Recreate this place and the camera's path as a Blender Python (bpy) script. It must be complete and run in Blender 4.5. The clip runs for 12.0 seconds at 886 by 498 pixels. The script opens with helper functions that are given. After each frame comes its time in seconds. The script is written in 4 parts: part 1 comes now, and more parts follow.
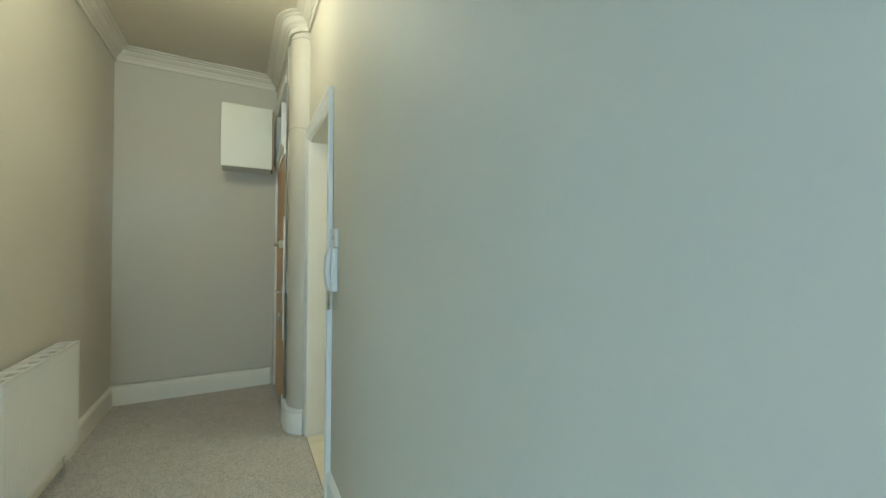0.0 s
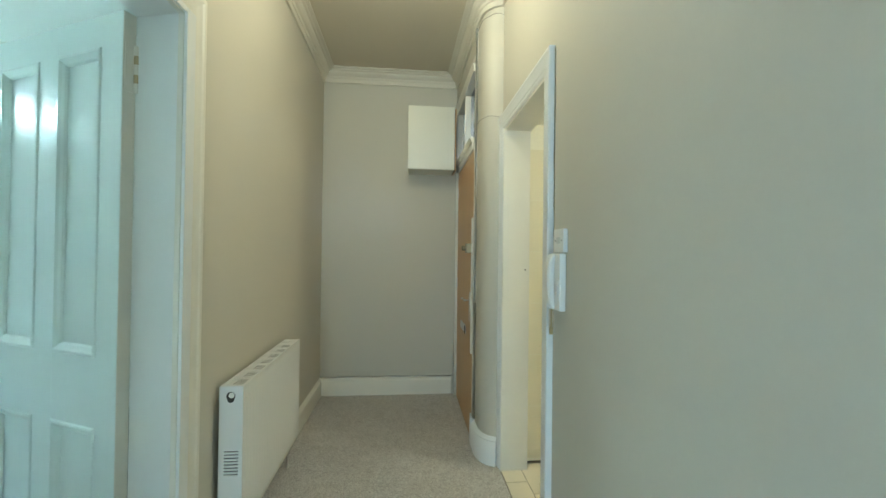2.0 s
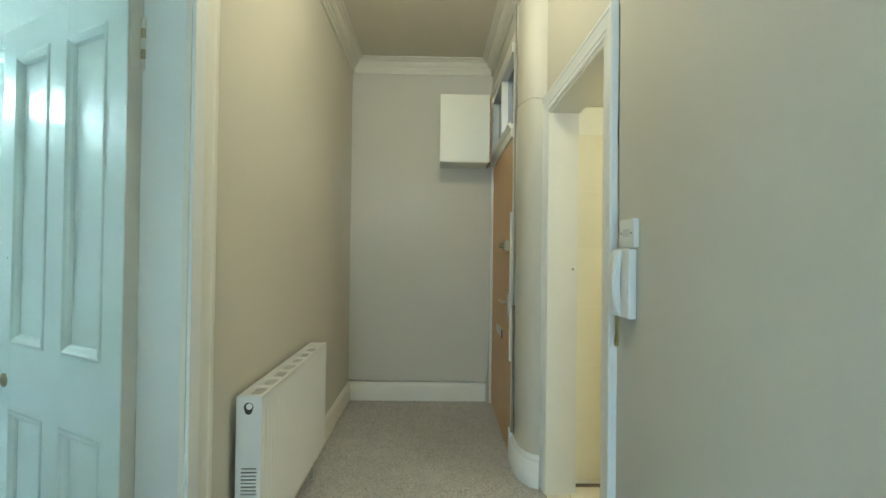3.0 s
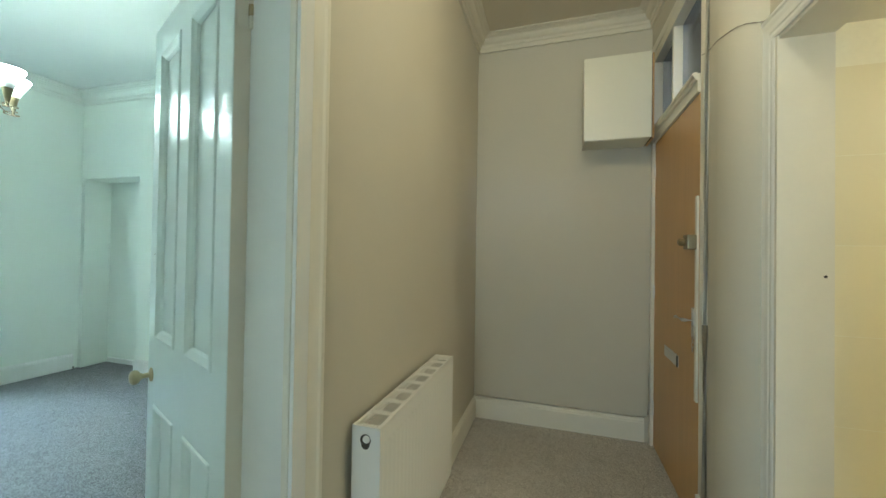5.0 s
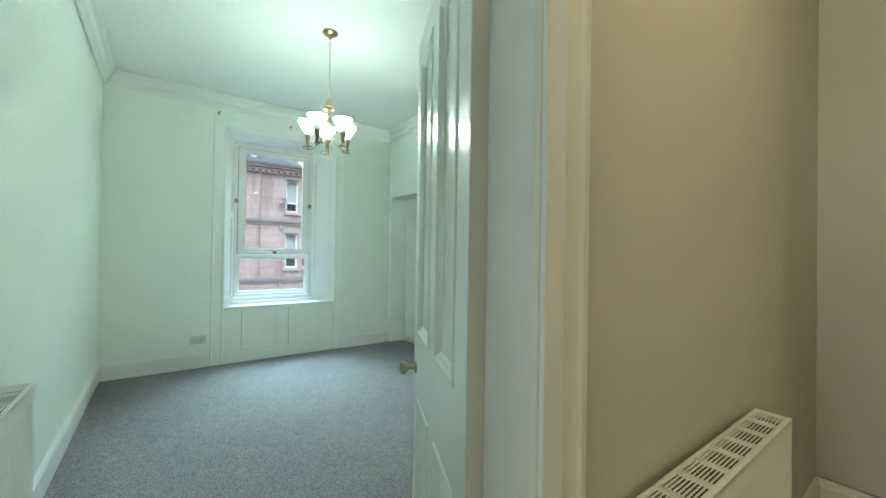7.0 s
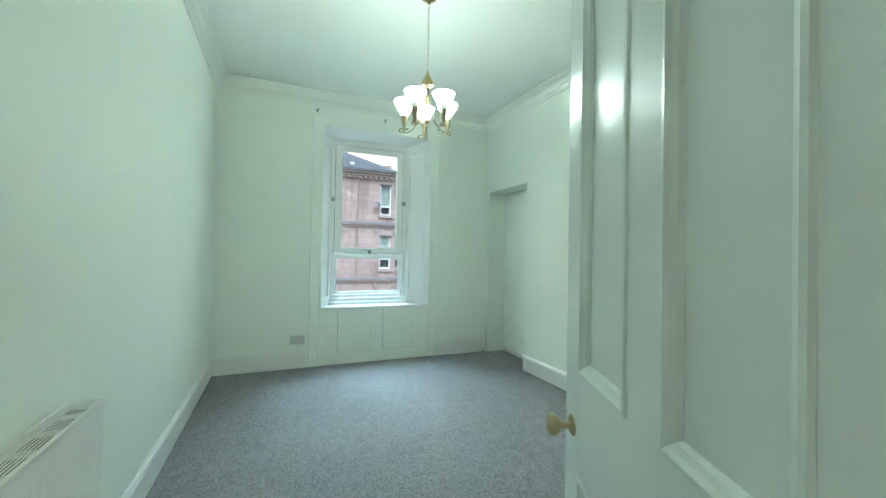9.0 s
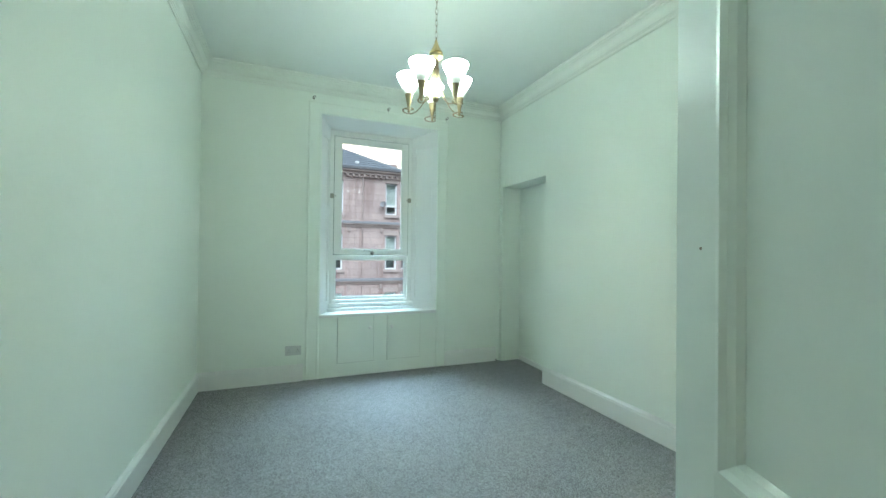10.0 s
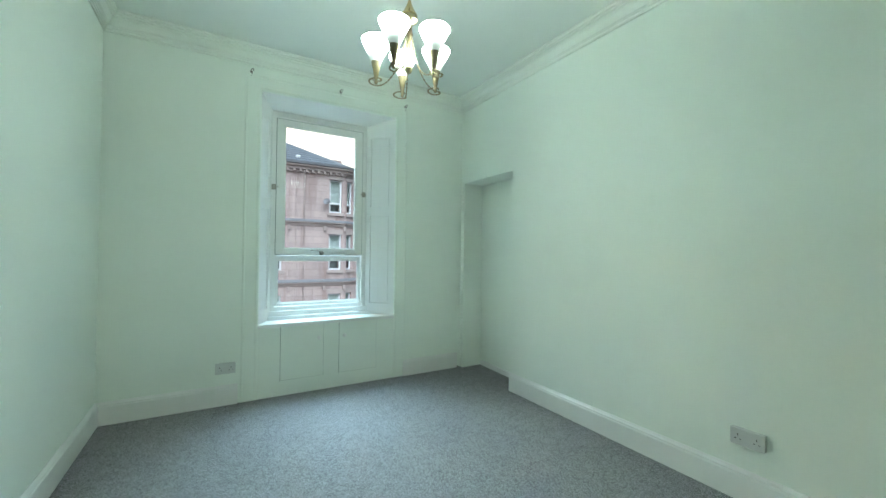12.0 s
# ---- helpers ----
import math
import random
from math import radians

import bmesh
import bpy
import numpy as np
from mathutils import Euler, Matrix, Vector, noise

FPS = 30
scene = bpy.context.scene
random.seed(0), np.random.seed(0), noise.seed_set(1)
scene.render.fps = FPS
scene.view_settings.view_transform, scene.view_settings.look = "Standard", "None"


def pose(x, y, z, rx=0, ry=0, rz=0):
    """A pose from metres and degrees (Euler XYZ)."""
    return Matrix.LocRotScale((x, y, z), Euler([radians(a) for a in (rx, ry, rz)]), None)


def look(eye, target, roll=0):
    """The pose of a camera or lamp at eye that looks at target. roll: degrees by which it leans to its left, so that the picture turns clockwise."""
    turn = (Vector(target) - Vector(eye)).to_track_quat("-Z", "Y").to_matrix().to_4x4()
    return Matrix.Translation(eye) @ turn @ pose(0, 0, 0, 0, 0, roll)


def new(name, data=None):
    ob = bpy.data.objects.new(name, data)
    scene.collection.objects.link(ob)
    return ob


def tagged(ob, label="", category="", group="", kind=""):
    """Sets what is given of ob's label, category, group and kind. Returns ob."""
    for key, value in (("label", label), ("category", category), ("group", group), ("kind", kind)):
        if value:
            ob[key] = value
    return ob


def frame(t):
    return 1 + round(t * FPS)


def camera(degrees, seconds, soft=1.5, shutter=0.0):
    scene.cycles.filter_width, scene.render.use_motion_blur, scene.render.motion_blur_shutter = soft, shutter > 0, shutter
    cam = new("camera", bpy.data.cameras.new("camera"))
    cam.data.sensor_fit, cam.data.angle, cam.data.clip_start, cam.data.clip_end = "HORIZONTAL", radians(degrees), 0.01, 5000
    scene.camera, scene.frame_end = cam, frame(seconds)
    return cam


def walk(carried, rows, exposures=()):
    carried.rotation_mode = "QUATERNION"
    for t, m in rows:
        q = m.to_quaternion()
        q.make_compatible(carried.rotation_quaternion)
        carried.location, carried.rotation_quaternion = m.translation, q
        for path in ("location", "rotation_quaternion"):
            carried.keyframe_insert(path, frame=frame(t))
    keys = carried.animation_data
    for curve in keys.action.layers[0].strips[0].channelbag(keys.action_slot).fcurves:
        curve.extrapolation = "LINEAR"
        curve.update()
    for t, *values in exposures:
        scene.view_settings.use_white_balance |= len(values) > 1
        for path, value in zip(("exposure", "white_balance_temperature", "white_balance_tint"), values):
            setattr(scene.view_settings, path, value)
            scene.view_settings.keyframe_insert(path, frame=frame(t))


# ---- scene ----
cam = camera(100.1, 12.0)
PATH = [
    (0, (-0.122, 0.251, 1.333), (0.814, 2.018, 1.347), 0.5),
    (0.5, (-0.201, 0.384, 1.333), (0.504, 2.256, 1.354), 0.5),
    (1, (-0.247, 0.531, 1.344), (0.248, 2.468, 1.362), 0.5),
    (1.5, (-0.286, 0.665, 1.349), (0.03, 2.639, 1.367), 0.6),
    (2, (-0.307, 0.79, 1.345), (-0.129, 2.782, 1.365), 0.7),
    (2.5, (-0.317, 0.9, 1.334), (-0.237, 2.898, 1.353), 0.7),
    (4.5, (-0.437, 1.297, 1.317), (-0.732, 3.275, 1.344), 0.9),
    (5, (-0.487, 1.397, 1.306), (-1.084, 3.306, 1.33), 0.9),
    (5.5, (-0.545, 1.492, 1.307), (-1.55, 3.221, 1.328), 0.9),
    (6, (-0.603, 1.564, 1.307), (-1.925, 3.064, 1.322), 0.8),
    (6.5, (-0.633, 1.608, 1.302), (-2.141, 2.922, 1.322), 0.9),
    (7, (-0.677, 1.638, 1.293), (-2.31, 2.793, 1.311), 0.9),
    (7.5, (-0.762, 1.675, 1.276), (-2.487, 2.688, 1.296), 1.1),
    (9.5, (-1.393, 1.804, 1.263), (-3.259, 2.525, 1.284), 0.8),
    (10, (-1.579, 1.86, 1.276), (-3.445, 2.577, 1.296), 0.7),
    (10.5, (-1.714, 1.862, 1.273), (-3.566, 2.617, 1.292), 0.8),
    (11, (-1.826, 1.849, 1.277), (-3.645, 2.68, 1.297), 0.7),
    (11.5, (-1.897, 1.842, 1.273), (-3.677, 2.754, 1.296), 0.6),
    (12, (-1.94, 1.848, 1.275), (-3.681, 2.833, 1.297), 0.7),
]
EXPOSURES = [(0.0, 1.88, 5020, -3), (2.5, 2.02, 5050, -3), (4.5, 1.90, 5350, 0), (5.5, 1.72, 5600, 0), (6.5, 1.68, 5850, 0), (8.5, 1.60, 5850, 0), (12.0, 1.44, 5800, 0)]
walk(cam, [(t, look(eye, target, roll)) for t, eye, target, roll in PATH], EXPOSURES)

# ---- world, sun, lamps ----
world = bpy.data.worlds.new("overcast_sky")
scene.world = world
world.use_nodes = True
wn = world.node_tree.nodes
sky = wn.new("ShaderNodeTexSky")
sky.sky_type = "NISHITA"
sky.sun_disc = False
sky.sun_elevation = radians(14)
sky.sun_rotation = radians(250)
sky.dust_density = 6.0
sky.air_density = 1.2
sky.ozone_density = 1.0
wn["Background"].inputs["Strength"].default_value = 0.105
world.node_tree.links.new(sky.outputs[0], wn["Background"].inputs["Color"])


def lamp(name, kind, at, power, colour, size, turn=(0, 0, 0)):
    data = bpy.data.lights.new(name, kind)
    data.energy, data.color = power, colour
    if kind == "POINT":
        data.shadow_soft_size = size
    if kind == "AREA":
        data.size = size
    if kind == "SUN":
        data.angle = size
    ob = new(name, data)
    ob.matrix_basis = pose(*at, *turn)
    return ob


lamp("sun", "SUN", (0, 0, 30), 2.0, (0.97, 0.96, 1.0), radians(60), (0, 42, -15))
lamp("hall_bulb", "POINT", (-0.34, 2.50, 2.88), 6.7, (1.0, 0.80, 0.51), 0.16)
# Added fill lamp at the unseen south end; no known window there.
end_fill = lamp("hall_end_fill", "AREA", (-0.36, -4.06, 1.30), 12.5, (0.90, 0.97, 0.93), 1.0, (90, 0, 0))
end_fill.data.shape, end_fill.data.size_y = "RECTANGLE", 1.7
# Cool fill lamp added out of view to lift the bathroom-side wall.
side_fill = lamp("hall_side_fill", "AREA", (-1.20, -1.35, 1.08), 9.6, (0.54, 0.78, 1.0), 0.7, (90, 0, -35))
side_fill.data.shape, side_fill.data.size_y = "RECTANGLE", 1.9
lamp("bathroom_bulb", "POINT", (1.45, 2.45, 2.06), 5.6, (1.0, 0.83, 0.60), 0.10)
skylight = lamp("window_skylight", "AREA", (-6.7, 2.62, 3.62), 150.0, (0.60, 0.82, 1.0), 1.4)
skylight.matrix_basis = look((-6.7, 2.62, 3.62), (-3.6, 2.6, 1.1))
SHADE_GLOW = 59.0


# ---- materials ----
def material(name, colour, rough=0.5, metal=0.0, grain=0.04, grain_size=60.0, stain=0.06, stain_size=2.5,
             bump=0.0, bump_size=120.0, bump_deep=0.002, random=0.0, coat=0.0, stretch=None):
    """Colour with fine grain and broad stains, a fine relief, and a chance shift from piece to piece."""
    m = bpy.data.materials.new(name)
    m.use_nodes = True
    nt = m.node_tree
    n, link = nt.nodes, nt.links.new
    b = n["Principled BSDF"]
    geo = n.new("ShaderNodeNewGeometry")

    def noise_node(size, detail):
        t = n.new("ShaderNodeTexNoise")
        t.inputs["Scale"].default_value = size
        t.inputs["Detail"].default_value = detail
        if stretch:
            squeeze = n.new("ShaderNodeMapping")
            squeeze.inputs["Scale"].default_value = stretch
            link(geo.outputs["Position"], squeeze.inputs["Vector"])
            link(squeeze.outputs[0], t.inputs["Vector"])
        else:
            link(geo.outputs["Position"], t.inputs["Vector"])
        return t

    def value_math(op, a, bb):
        k = n.new("ShaderNodeMath")
        k.operation = op
        for i, v in enumerate((a, bb)):
            if isinstance(v, (int, float)):
                k.inputs[i].default_value = v
            else:
                link(v, k.inputs[i])
        return k.outputs[0]

    fine = noise_node(grain_size, 3.0)
    broad = noise_node(stain_size, 5.0)
    v = value_math("ADD", value_math("MULTIPLY", value_math("SUBTRACT", fine.outputs[0], 0.5), grain * 2),
                   value_math("MULTIPLY", value_math("SUBTRACT", broad.outputs[0], 0.5), stain * 2))
    if random:
        info = n.new("ShaderNodeObjectInfo")
        v = value_math("ADD", v, value_math("MULTIPLY", value_math("SUBTRACT", info.outputs["Random"], 0.5), random * 2))
    v = value_math("ADD", v, 1.0)
    hsv = n.new("ShaderNodeHueSaturation")
    hsv.inputs["Color"].default_value = (*colour, 1)
    link(v, hsv.inputs["Value"])
    link(hsv.outputs[0], b.inputs["Base Color"])
    r = value_math("ADD", rough, value_math("MULTIPLY", value_math("SUBTRACT", broad.outputs[0], 0.5), 0.08 * min(rough, 0.4)))
    link(r, b.inputs["Roughness"])
    b.inputs["Metallic"].default_value = metal
    b.inputs["Coat Weight"].default_value = coat
    if bump:
        t = noise_node(bump_size, 4.0)
        k = n.new("ShaderNodeBump")
        k.inputs["Strength"].default_value = bump
        k.inputs["Distance"].default_value = bump_deep
        link(t.outputs[0], k.inputs["Height"])
        link(k.outputs[0], b.inputs["Normal"])
    return m


M_HALL = material("hall_paint", (0.565, 0.532, 0.44), 0.62, grain=0.015, grain_size=90, stain=0.035, stain_size=1.6, bump=0.25, bump_size=220, bump_deep=0.001)
M_ROOM = material("pale_green_paint", (0.82, 0.865, 0.785), 0.55, grain=0.012, grain_size=90, stain=0.03, stain_size=1.4, bump=0.25, bump_size=200, bump_deep=0.001)
M_CEIL = material("ceiling_paint", (0.80, 0.835, 0.785), 0.7, grain=0.012, stain=0.03, stain_size=1.2, bump=0.2, bump_size=180, bump_deep=0.001)
M_HCEIL = material("hall_ceiling_paint", (0.60, 0.54, 0.41), 0.7, grain=0.012, stain=0.04, stain_size=1.2, bump=0.2, bump_size=180, bump_deep=0.001)
M_TRIM = material("white_gloss_paint", (0.80, 0.80, 0.77), 0.30, grain=0.008, stain=0.012, stain_size=4, bump=0.25, bump_size=45, bump_deep=0.0012)
M_OLDTRIM = material("cream_gloss_paint", (0.76, 0.73, 0.63), 0.32, grain=0.015, stain=0.05, stain_size=5, bump=0.3, bump_size=40, bump_deep=0.0015)
M_DOOR = material("door_gloss_paint", (0.80, 0.87, 0.84), 0.33, grain=0.006, stain=0.01, stain_size=3, bump=0.04, bump_size=30, bump_deep=0.001, coat=0.1)
M_CORNICE = material("cornice_paint", (0.79, 0.82, 0.75), 0.55, grain=0.015, stain=0.04, stain_size=3)
M_HCORNICE = material("hall_cornice_paint", (0.66, 0.62, 0.51), 0.5, grain=0.015, stain=0.05, stain_size=3)
M_RAD = material("radiator_enamel", (0.80, 0.79, 0.74), 0.3, grain=0.01, stain=0.02, stain_size=5)
# Near-black that paints the shade inside radiator slots and tapping holes.
M_SLOT = material("slot_shade", (0.055, 0.05, 0.04), 0.8)
# Mid grey for solid strips that paint the shade of narrow gaps.
M_GAP = material("gap_shade", (0.20, 0.22, 0.19), 0.8)
M_PEWTER = material("tarnished_metal", (0.33, 0.31, 0.27), 0.42, metal=1.0, grain=0.08, stain=0.2, stain_size=40)
M_PLASTIC = material("white_plastic", (0.78, 0.77, 0.72), 0.35, grain=0.01, stain=0.03, stain_size=12)
M_CREAMPLASTIC = material("yellowed_cord", (0.62, 0.50, 0.24), 0.5, grain=0.05, stain=0.1, stain_size=30)
M_SOCKET = material("greyed_white_plastic", (0.60, 0.61, 0.58), 0.4, grain=0.02, stain=0.06, stain_size=20)
# Near-black stands in for the shade within holes, slots and the side gap.
M_DARK = material("hole_shade", (0.03, 0.03, 0.03), 0.6)
M_VENEER = material("orange_wood_veneer", (0.54, 0.335, 0.145), 0.42, grain=0.10, grain_size=30, stain=0.12, stain_size=3.0, stretch=(1, 1, 0.06))
M_BRASS = material("polished_brass", (0.46, 0.35, 0.17), 0.27, metal=1.0, grain=0.05, grain_size=120, stain=0.12, stain_size=30)
M_OLDBRASS = material("worn_brass", (0.52, 0.43, 0.27), 0.40, metal=1.0, grain=0.05, grain_size=120, stain=0.12, stain_size=40)
M_ANTIQUE = material("antique_brass", (0.30, 0.245, 0.15), 0.38, metal=1.0, grain=0.06, grain_size=120, stain=0.15, stain_size=40)
M_STEEL = material("brushed_steel", (0.72, 0.71, 0.68), 0.42, metal=1.0, grain=0.04, stain=0.1, stain_size=40)
M_IRON = material("dull_iron", (0.20, 0.18, 0.16), 0.5, metal=0.8, grain=0.1, stain=0.2, stain_size=50)
M_BOX = material("meter_cupboard_paint", (0.72, 0.70, 0.58), 0.38, grain=0.01, stain=0.03, stain_size=3)
M_TILE = material("cream_wall_tile", (0.82, 0.755, 0.53), 0.42, grain=0.01, stain=0.03, stain_size=5, random=0.02)
M_FTILE = material("cream_floor_tile", (0.72, 0.67, 0.52), 0.3, grain=0.02, stain=0.06, stain_size=6, random=0.04)
M_GROUT = material("dark_grout", (0.24, 0.21, 0.16), 0.9)
M_WGROUT = material("pale_grout", (0.88, 0.84, 0.66), 0.9)
M_CABLE = material("grey_cable", (0.28, 0.26, 0.22), 0.6)
M_CREAMCABLE = material("yellowed_cable", (0.72, 0.66, 0.46), 0.5)
M_LANDING = material("landing_distemper", (0.13, 0.14, 0.17), 0.8, stain=0.08)
M_SLATE = material("roof_slate", (0.16, 0.18, 0.20), 0.6, grain=0.15, grain_size=5, stain=0.2, stain_size=0.8)
M_UPVC = material("white_upvc", (0.80, 0.81, 0.82), 0.35, stain=0.04)
M_CURTAIN = material("net_curtain", (0.52, 0.60, 0.56), 0.9, grain=0.06, grain_size=8, stain=0.1, stain_size=2)
# Dark colour that stands for the shade of unlit rooms behind panes.
M_ROOMDARK = material("unlit_room_shade", (0.20, 0.22, 0.22), 0.8, stain=0.2)
M_LEAD = material("weathered_lead", (0.19, 0.19, 0.20), 0.55, grain=0.1, grain_size=6, stain=0.25, stain_size=1.5)
M_ROAD = material("wet_asphalt", (0.05, 0.05, 0.055), 0.6, grain=0.2, grain_size=40, stain=0.2, stain_size=0.5)


def opal_glass(name, strength, colour):
    """Lit opal glass, brightest at the height of the bulb and dimmer near the cup."""
    m = material(name, (0.80, 0.78, 0.74), 0.25, grain=0.0, stain=0.01)
    n, link = m.node_tree.nodes, m.node_tree.links.new
    b = n["Principled BSDF"]
    co = n.new("ShaderNodeTexCoord")
    sep = n.new("ShaderNodeSeparateXYZ")
    link(co.outputs["Object"], sep.inputs[0])
    k = n.new("ShaderNodeMapRange")
    for key, v in (("From Min", 0.100), ("From Max", 0.205), ("To Min", 0.0), ("To Max", 1.0)):
        k.inputs[key].default_value = v
    link(sep.outputs["Z"], k.inputs["Value"])
    curve = n.new("ShaderNodeMath")
    curve.operation = "POWER"
    curve.inputs[1].default_value = 4.6
    link(k.outputs[0], curve.inputs[0])
    level = n.new("ShaderNodeMath")
    level.operation = "MULTIPLY_ADD"
    level.inputs[1].default_value, level.inputs[2].default_value = strength, 0.10
    link(curve.outputs[0], level.inputs[0])
    link(level.outputs[0], b.inputs["Emission Strength"])
    b.inputs["Emission Color"].default_value = (*colour, 1)
    return m


M_FLASK = opal_glass("opal_glass_shade", SHADE_GLOW, (0.90, 1.0, 0.88))
M_FLASKIN = opal_glass("opal_glass_inside", SHADE_GLOW * 0.3, (0.90, 1.0, 0.88))


def carpet_material(name, dark, light):
    m = bpy.data.materials.new(name)
    m.use_nodes = True
    nt = m.node_tree
    n, link = nt.nodes, nt.links.new
    b = n["Principled BSDF"]
    geo = n.new("ShaderNodeNewGeometry")

    def tex(kind, size):
        t = n.new(kind)
        t.inputs["Scale"].default_value = size
        link(geo.outputs["Position"], t.inputs["Vector"])
        return t

    fleck = tex("ShaderNodeTexVoronoi", 290)
    grey = n.new("ShaderNodeSeparateColor")
    link(fleck.outputs["Color"], grey.inputs[0])
    tuft = tex("ShaderNodeTexVoronoi", 210)
    wear = tex("ShaderNodeTexNoise", 2.2)
    wear.inputs["Detail"].default_value = 6
    blot = tex("ShaderNodeTexNoise", 14)
    ramp = n.new("ShaderNodeValToRGB")
    ramp.color_ramp.elements[0].position, ramp.color_ramp.elements[0].color = 0.05, (*dark, 1)
    ramp.color_ramp.elements[1].position, ramp.color_ramp.elements[1].color = 0.95, (*light, 1)
    link(grey.outputs[0], ramp.inputs[0])
    mix = n.new("ShaderNodeMixRGB")
    mix.blend_type = "OVERLAY"
    mix.inputs[0].default_value = 0.12
    link(ramp.outputs[0], mix.inputs[1])
    link(wear.outputs[0], mix.inputs[2])
    mix2 = n.new("ShaderNodeMixRGB")
    mix2.blend_type = "OVERLAY"
    mix2.inputs[0].default_value = 0.16
    link(mix.outputs[0], mix2.inputs[1])
    link(blot.outputs[0], mix2.inputs[2])
    link(mix2.outputs[0], b.inputs["Base Color"])
    b.inputs["Roughness"].default_value = 0.95
    b.inputs["Specular IOR Level"].default_value = 0.15
    k = n.new("ShaderNodeBump")
    k.inputs["Strength"].default_value = 0.6
    k.inputs["Distance"].default_value = 0.006
    link(tuft.outputs["Distance"], k.inputs["Height"])
    link(k.outputs[0], b.inputs["Normal"])
    return m


def glass_material(name, tint, rough):
    m = bpy.data.materials.new(name)
    m.use_nodes = True
    b = m.node_tree.nodes["Principled BSDF"]
    b.inputs["Base Color"].default_value = (*tint, 1)
    b.inputs["Roughness"].default_value = rough
    b.inputs["IOR"].default_value = 1.15
    b.inputs["Transmission Weight"].default_value = 1.0
    return m


def sandstone_material():
    """Coursed ashlar: faint joints, blocks of slightly different tone, and rain streaks down the face."""
    m = material("red_sandstone", (0.50, 0.405, 0.375), 0.85, grain=0.10, grain_size=3.5, stain=0.22, stain_size=0.45, bump=0.5, bump_size=6, bump_deep=0.02)
    n, link = m.node_tree.nodes, m.node_tree.links.new
    b = n["Principled BSDF"]
    base = b.inputs["Base Color"].links[0].from_socket
    geo = n.new("ShaderNodeNewGeometry")
    sep = n.new("ShaderNodeSeparateXYZ")
    link(geo.outputs["Position"], sep.inputs[0])
    flat = n.new("ShaderNodeCombineXYZ")
    link(sep.outputs["Y"], flat.inputs["X"])
    link(sep.outputs["Z"], flat.inputs["Y"])
    block = n.new("ShaderNodeTexBrick")
    for key, v in (("Scale", 1.0), ("Mortar Size", 0.008), ("Brick Width", 0.78), ("Row Height", 0.34), ("Bias", 0.0)):
        block.inputs[key].default_value = v
    block.inputs["Color1"].default_value = (1.0, 0.98, 0.97, 1)
    block.inputs["Color2"].default_value = (0.80, 0.78, 0.79, 1)
    block.inputs["Mortar"].default_value = (0.55, 0.54, 0.54, 1)
    link(flat.outputs[0], block.inputs["Vector"])
    squash = n.new("ShaderNodeMapping")
    squash.inputs["Scale"].default_value = (2.2, 2.2, 0.22)
    link(geo.outputs["Position"], squash.inputs["Vector"])
    streak = n.new("ShaderNodeTexNoise")
    streak.inputs["Scale"].default_value = 1.0
    streak.inputs["Detail"].default_value = 6
    link(squash.outputs[0], streak.inputs["Vector"])
    ramp = n.new("ShaderNodeValToRGB")
    ramp.color_ramp.elements[0].position, ramp.color_ramp.elements[0].color = 0.34, (0.66, 0.60, 0.58, 1)
    ramp.color_ramp.elements[1].position, ramp.color_ramp.elements[1].color = 0.52, (1, 1, 1, 1)
    link(streak.outputs[0], ramp.inputs[0])
    for colour in (block.outputs["Color"], ramp.outputs[0]):
        mix = n.new("ShaderNodeMixRGB")
        mix.blend_type = "MULTIPLY"
        mix.inputs[0].default_value = 0.85
        link(base, mix.inputs[1])
        link(colour, mix.inputs[2])
        base = mix.outputs[0]
    link(base, b.inputs["Base Color"])
    return m


M_CARPET = carpet_material("grey_carpet", (0.115, 0.110, 0.112), (0.415, 0.40, 0.405))
M_HCARPET = carpet_material("beige_grey_carpet", (0.32, 0.302, 0.275), (0.72, 0.69, 0.64))
M_GLASS = glass_material("window_glass", (0.97, 0.98, 0.98), 0.0)
M_FROST = glass_material("fanlight_glass", (0.42, 0.45, 0.54), 0.05)
M_STONE = sandstone_material()
M_STONETRIM = material("sandstone_dressing", (0.43, 0.355, 0.325), 0.85, grain=0.10, grain_size=4, stain=0.30, stain_size=1.2, bump=0.4, bump_size=8, bump_deep=0.02)


# ---- building helpers ----
def quad_box(bm, x0, x1, y0, y1, z0, z1, bevel=0.0, m=None):
    """Adds a box, with softened edges where bevel is given, to bm."""
    made = bmesh.ops.create_cube(bm, size=1.0)["verts"]
    for v in made:
        v.co = Vector(((x0 + x1) / 2 + v.co.x * (x1 - x0), (y0 + y1) / 2 + v.co.y * (y1 - y0), (z0 + z1) / 2 + v.co.z * (z1 - z0)))
    if bevel:
        edges = list({e for v in made for e in v.link_edges})
        out = bmesh.ops.bevel(bm, geom=edges, offset=bevel, segments=2, affect="EDGES", profile=0.6)
        made = list({v for f in out["faces"] for v in f.verts} | {v for v in made if v.is_valid})
    if m is not None:
        bmesh.ops.transform(bm, matrix=m, verts=[v for v in made if v.is_valid])
    return bm


def box(x0, x1, y0, y1, z0, z1, bevel=0.0):
    return quad_box(bmesh.new(), x0, x1, y0, y1, z0, z1, bevel)


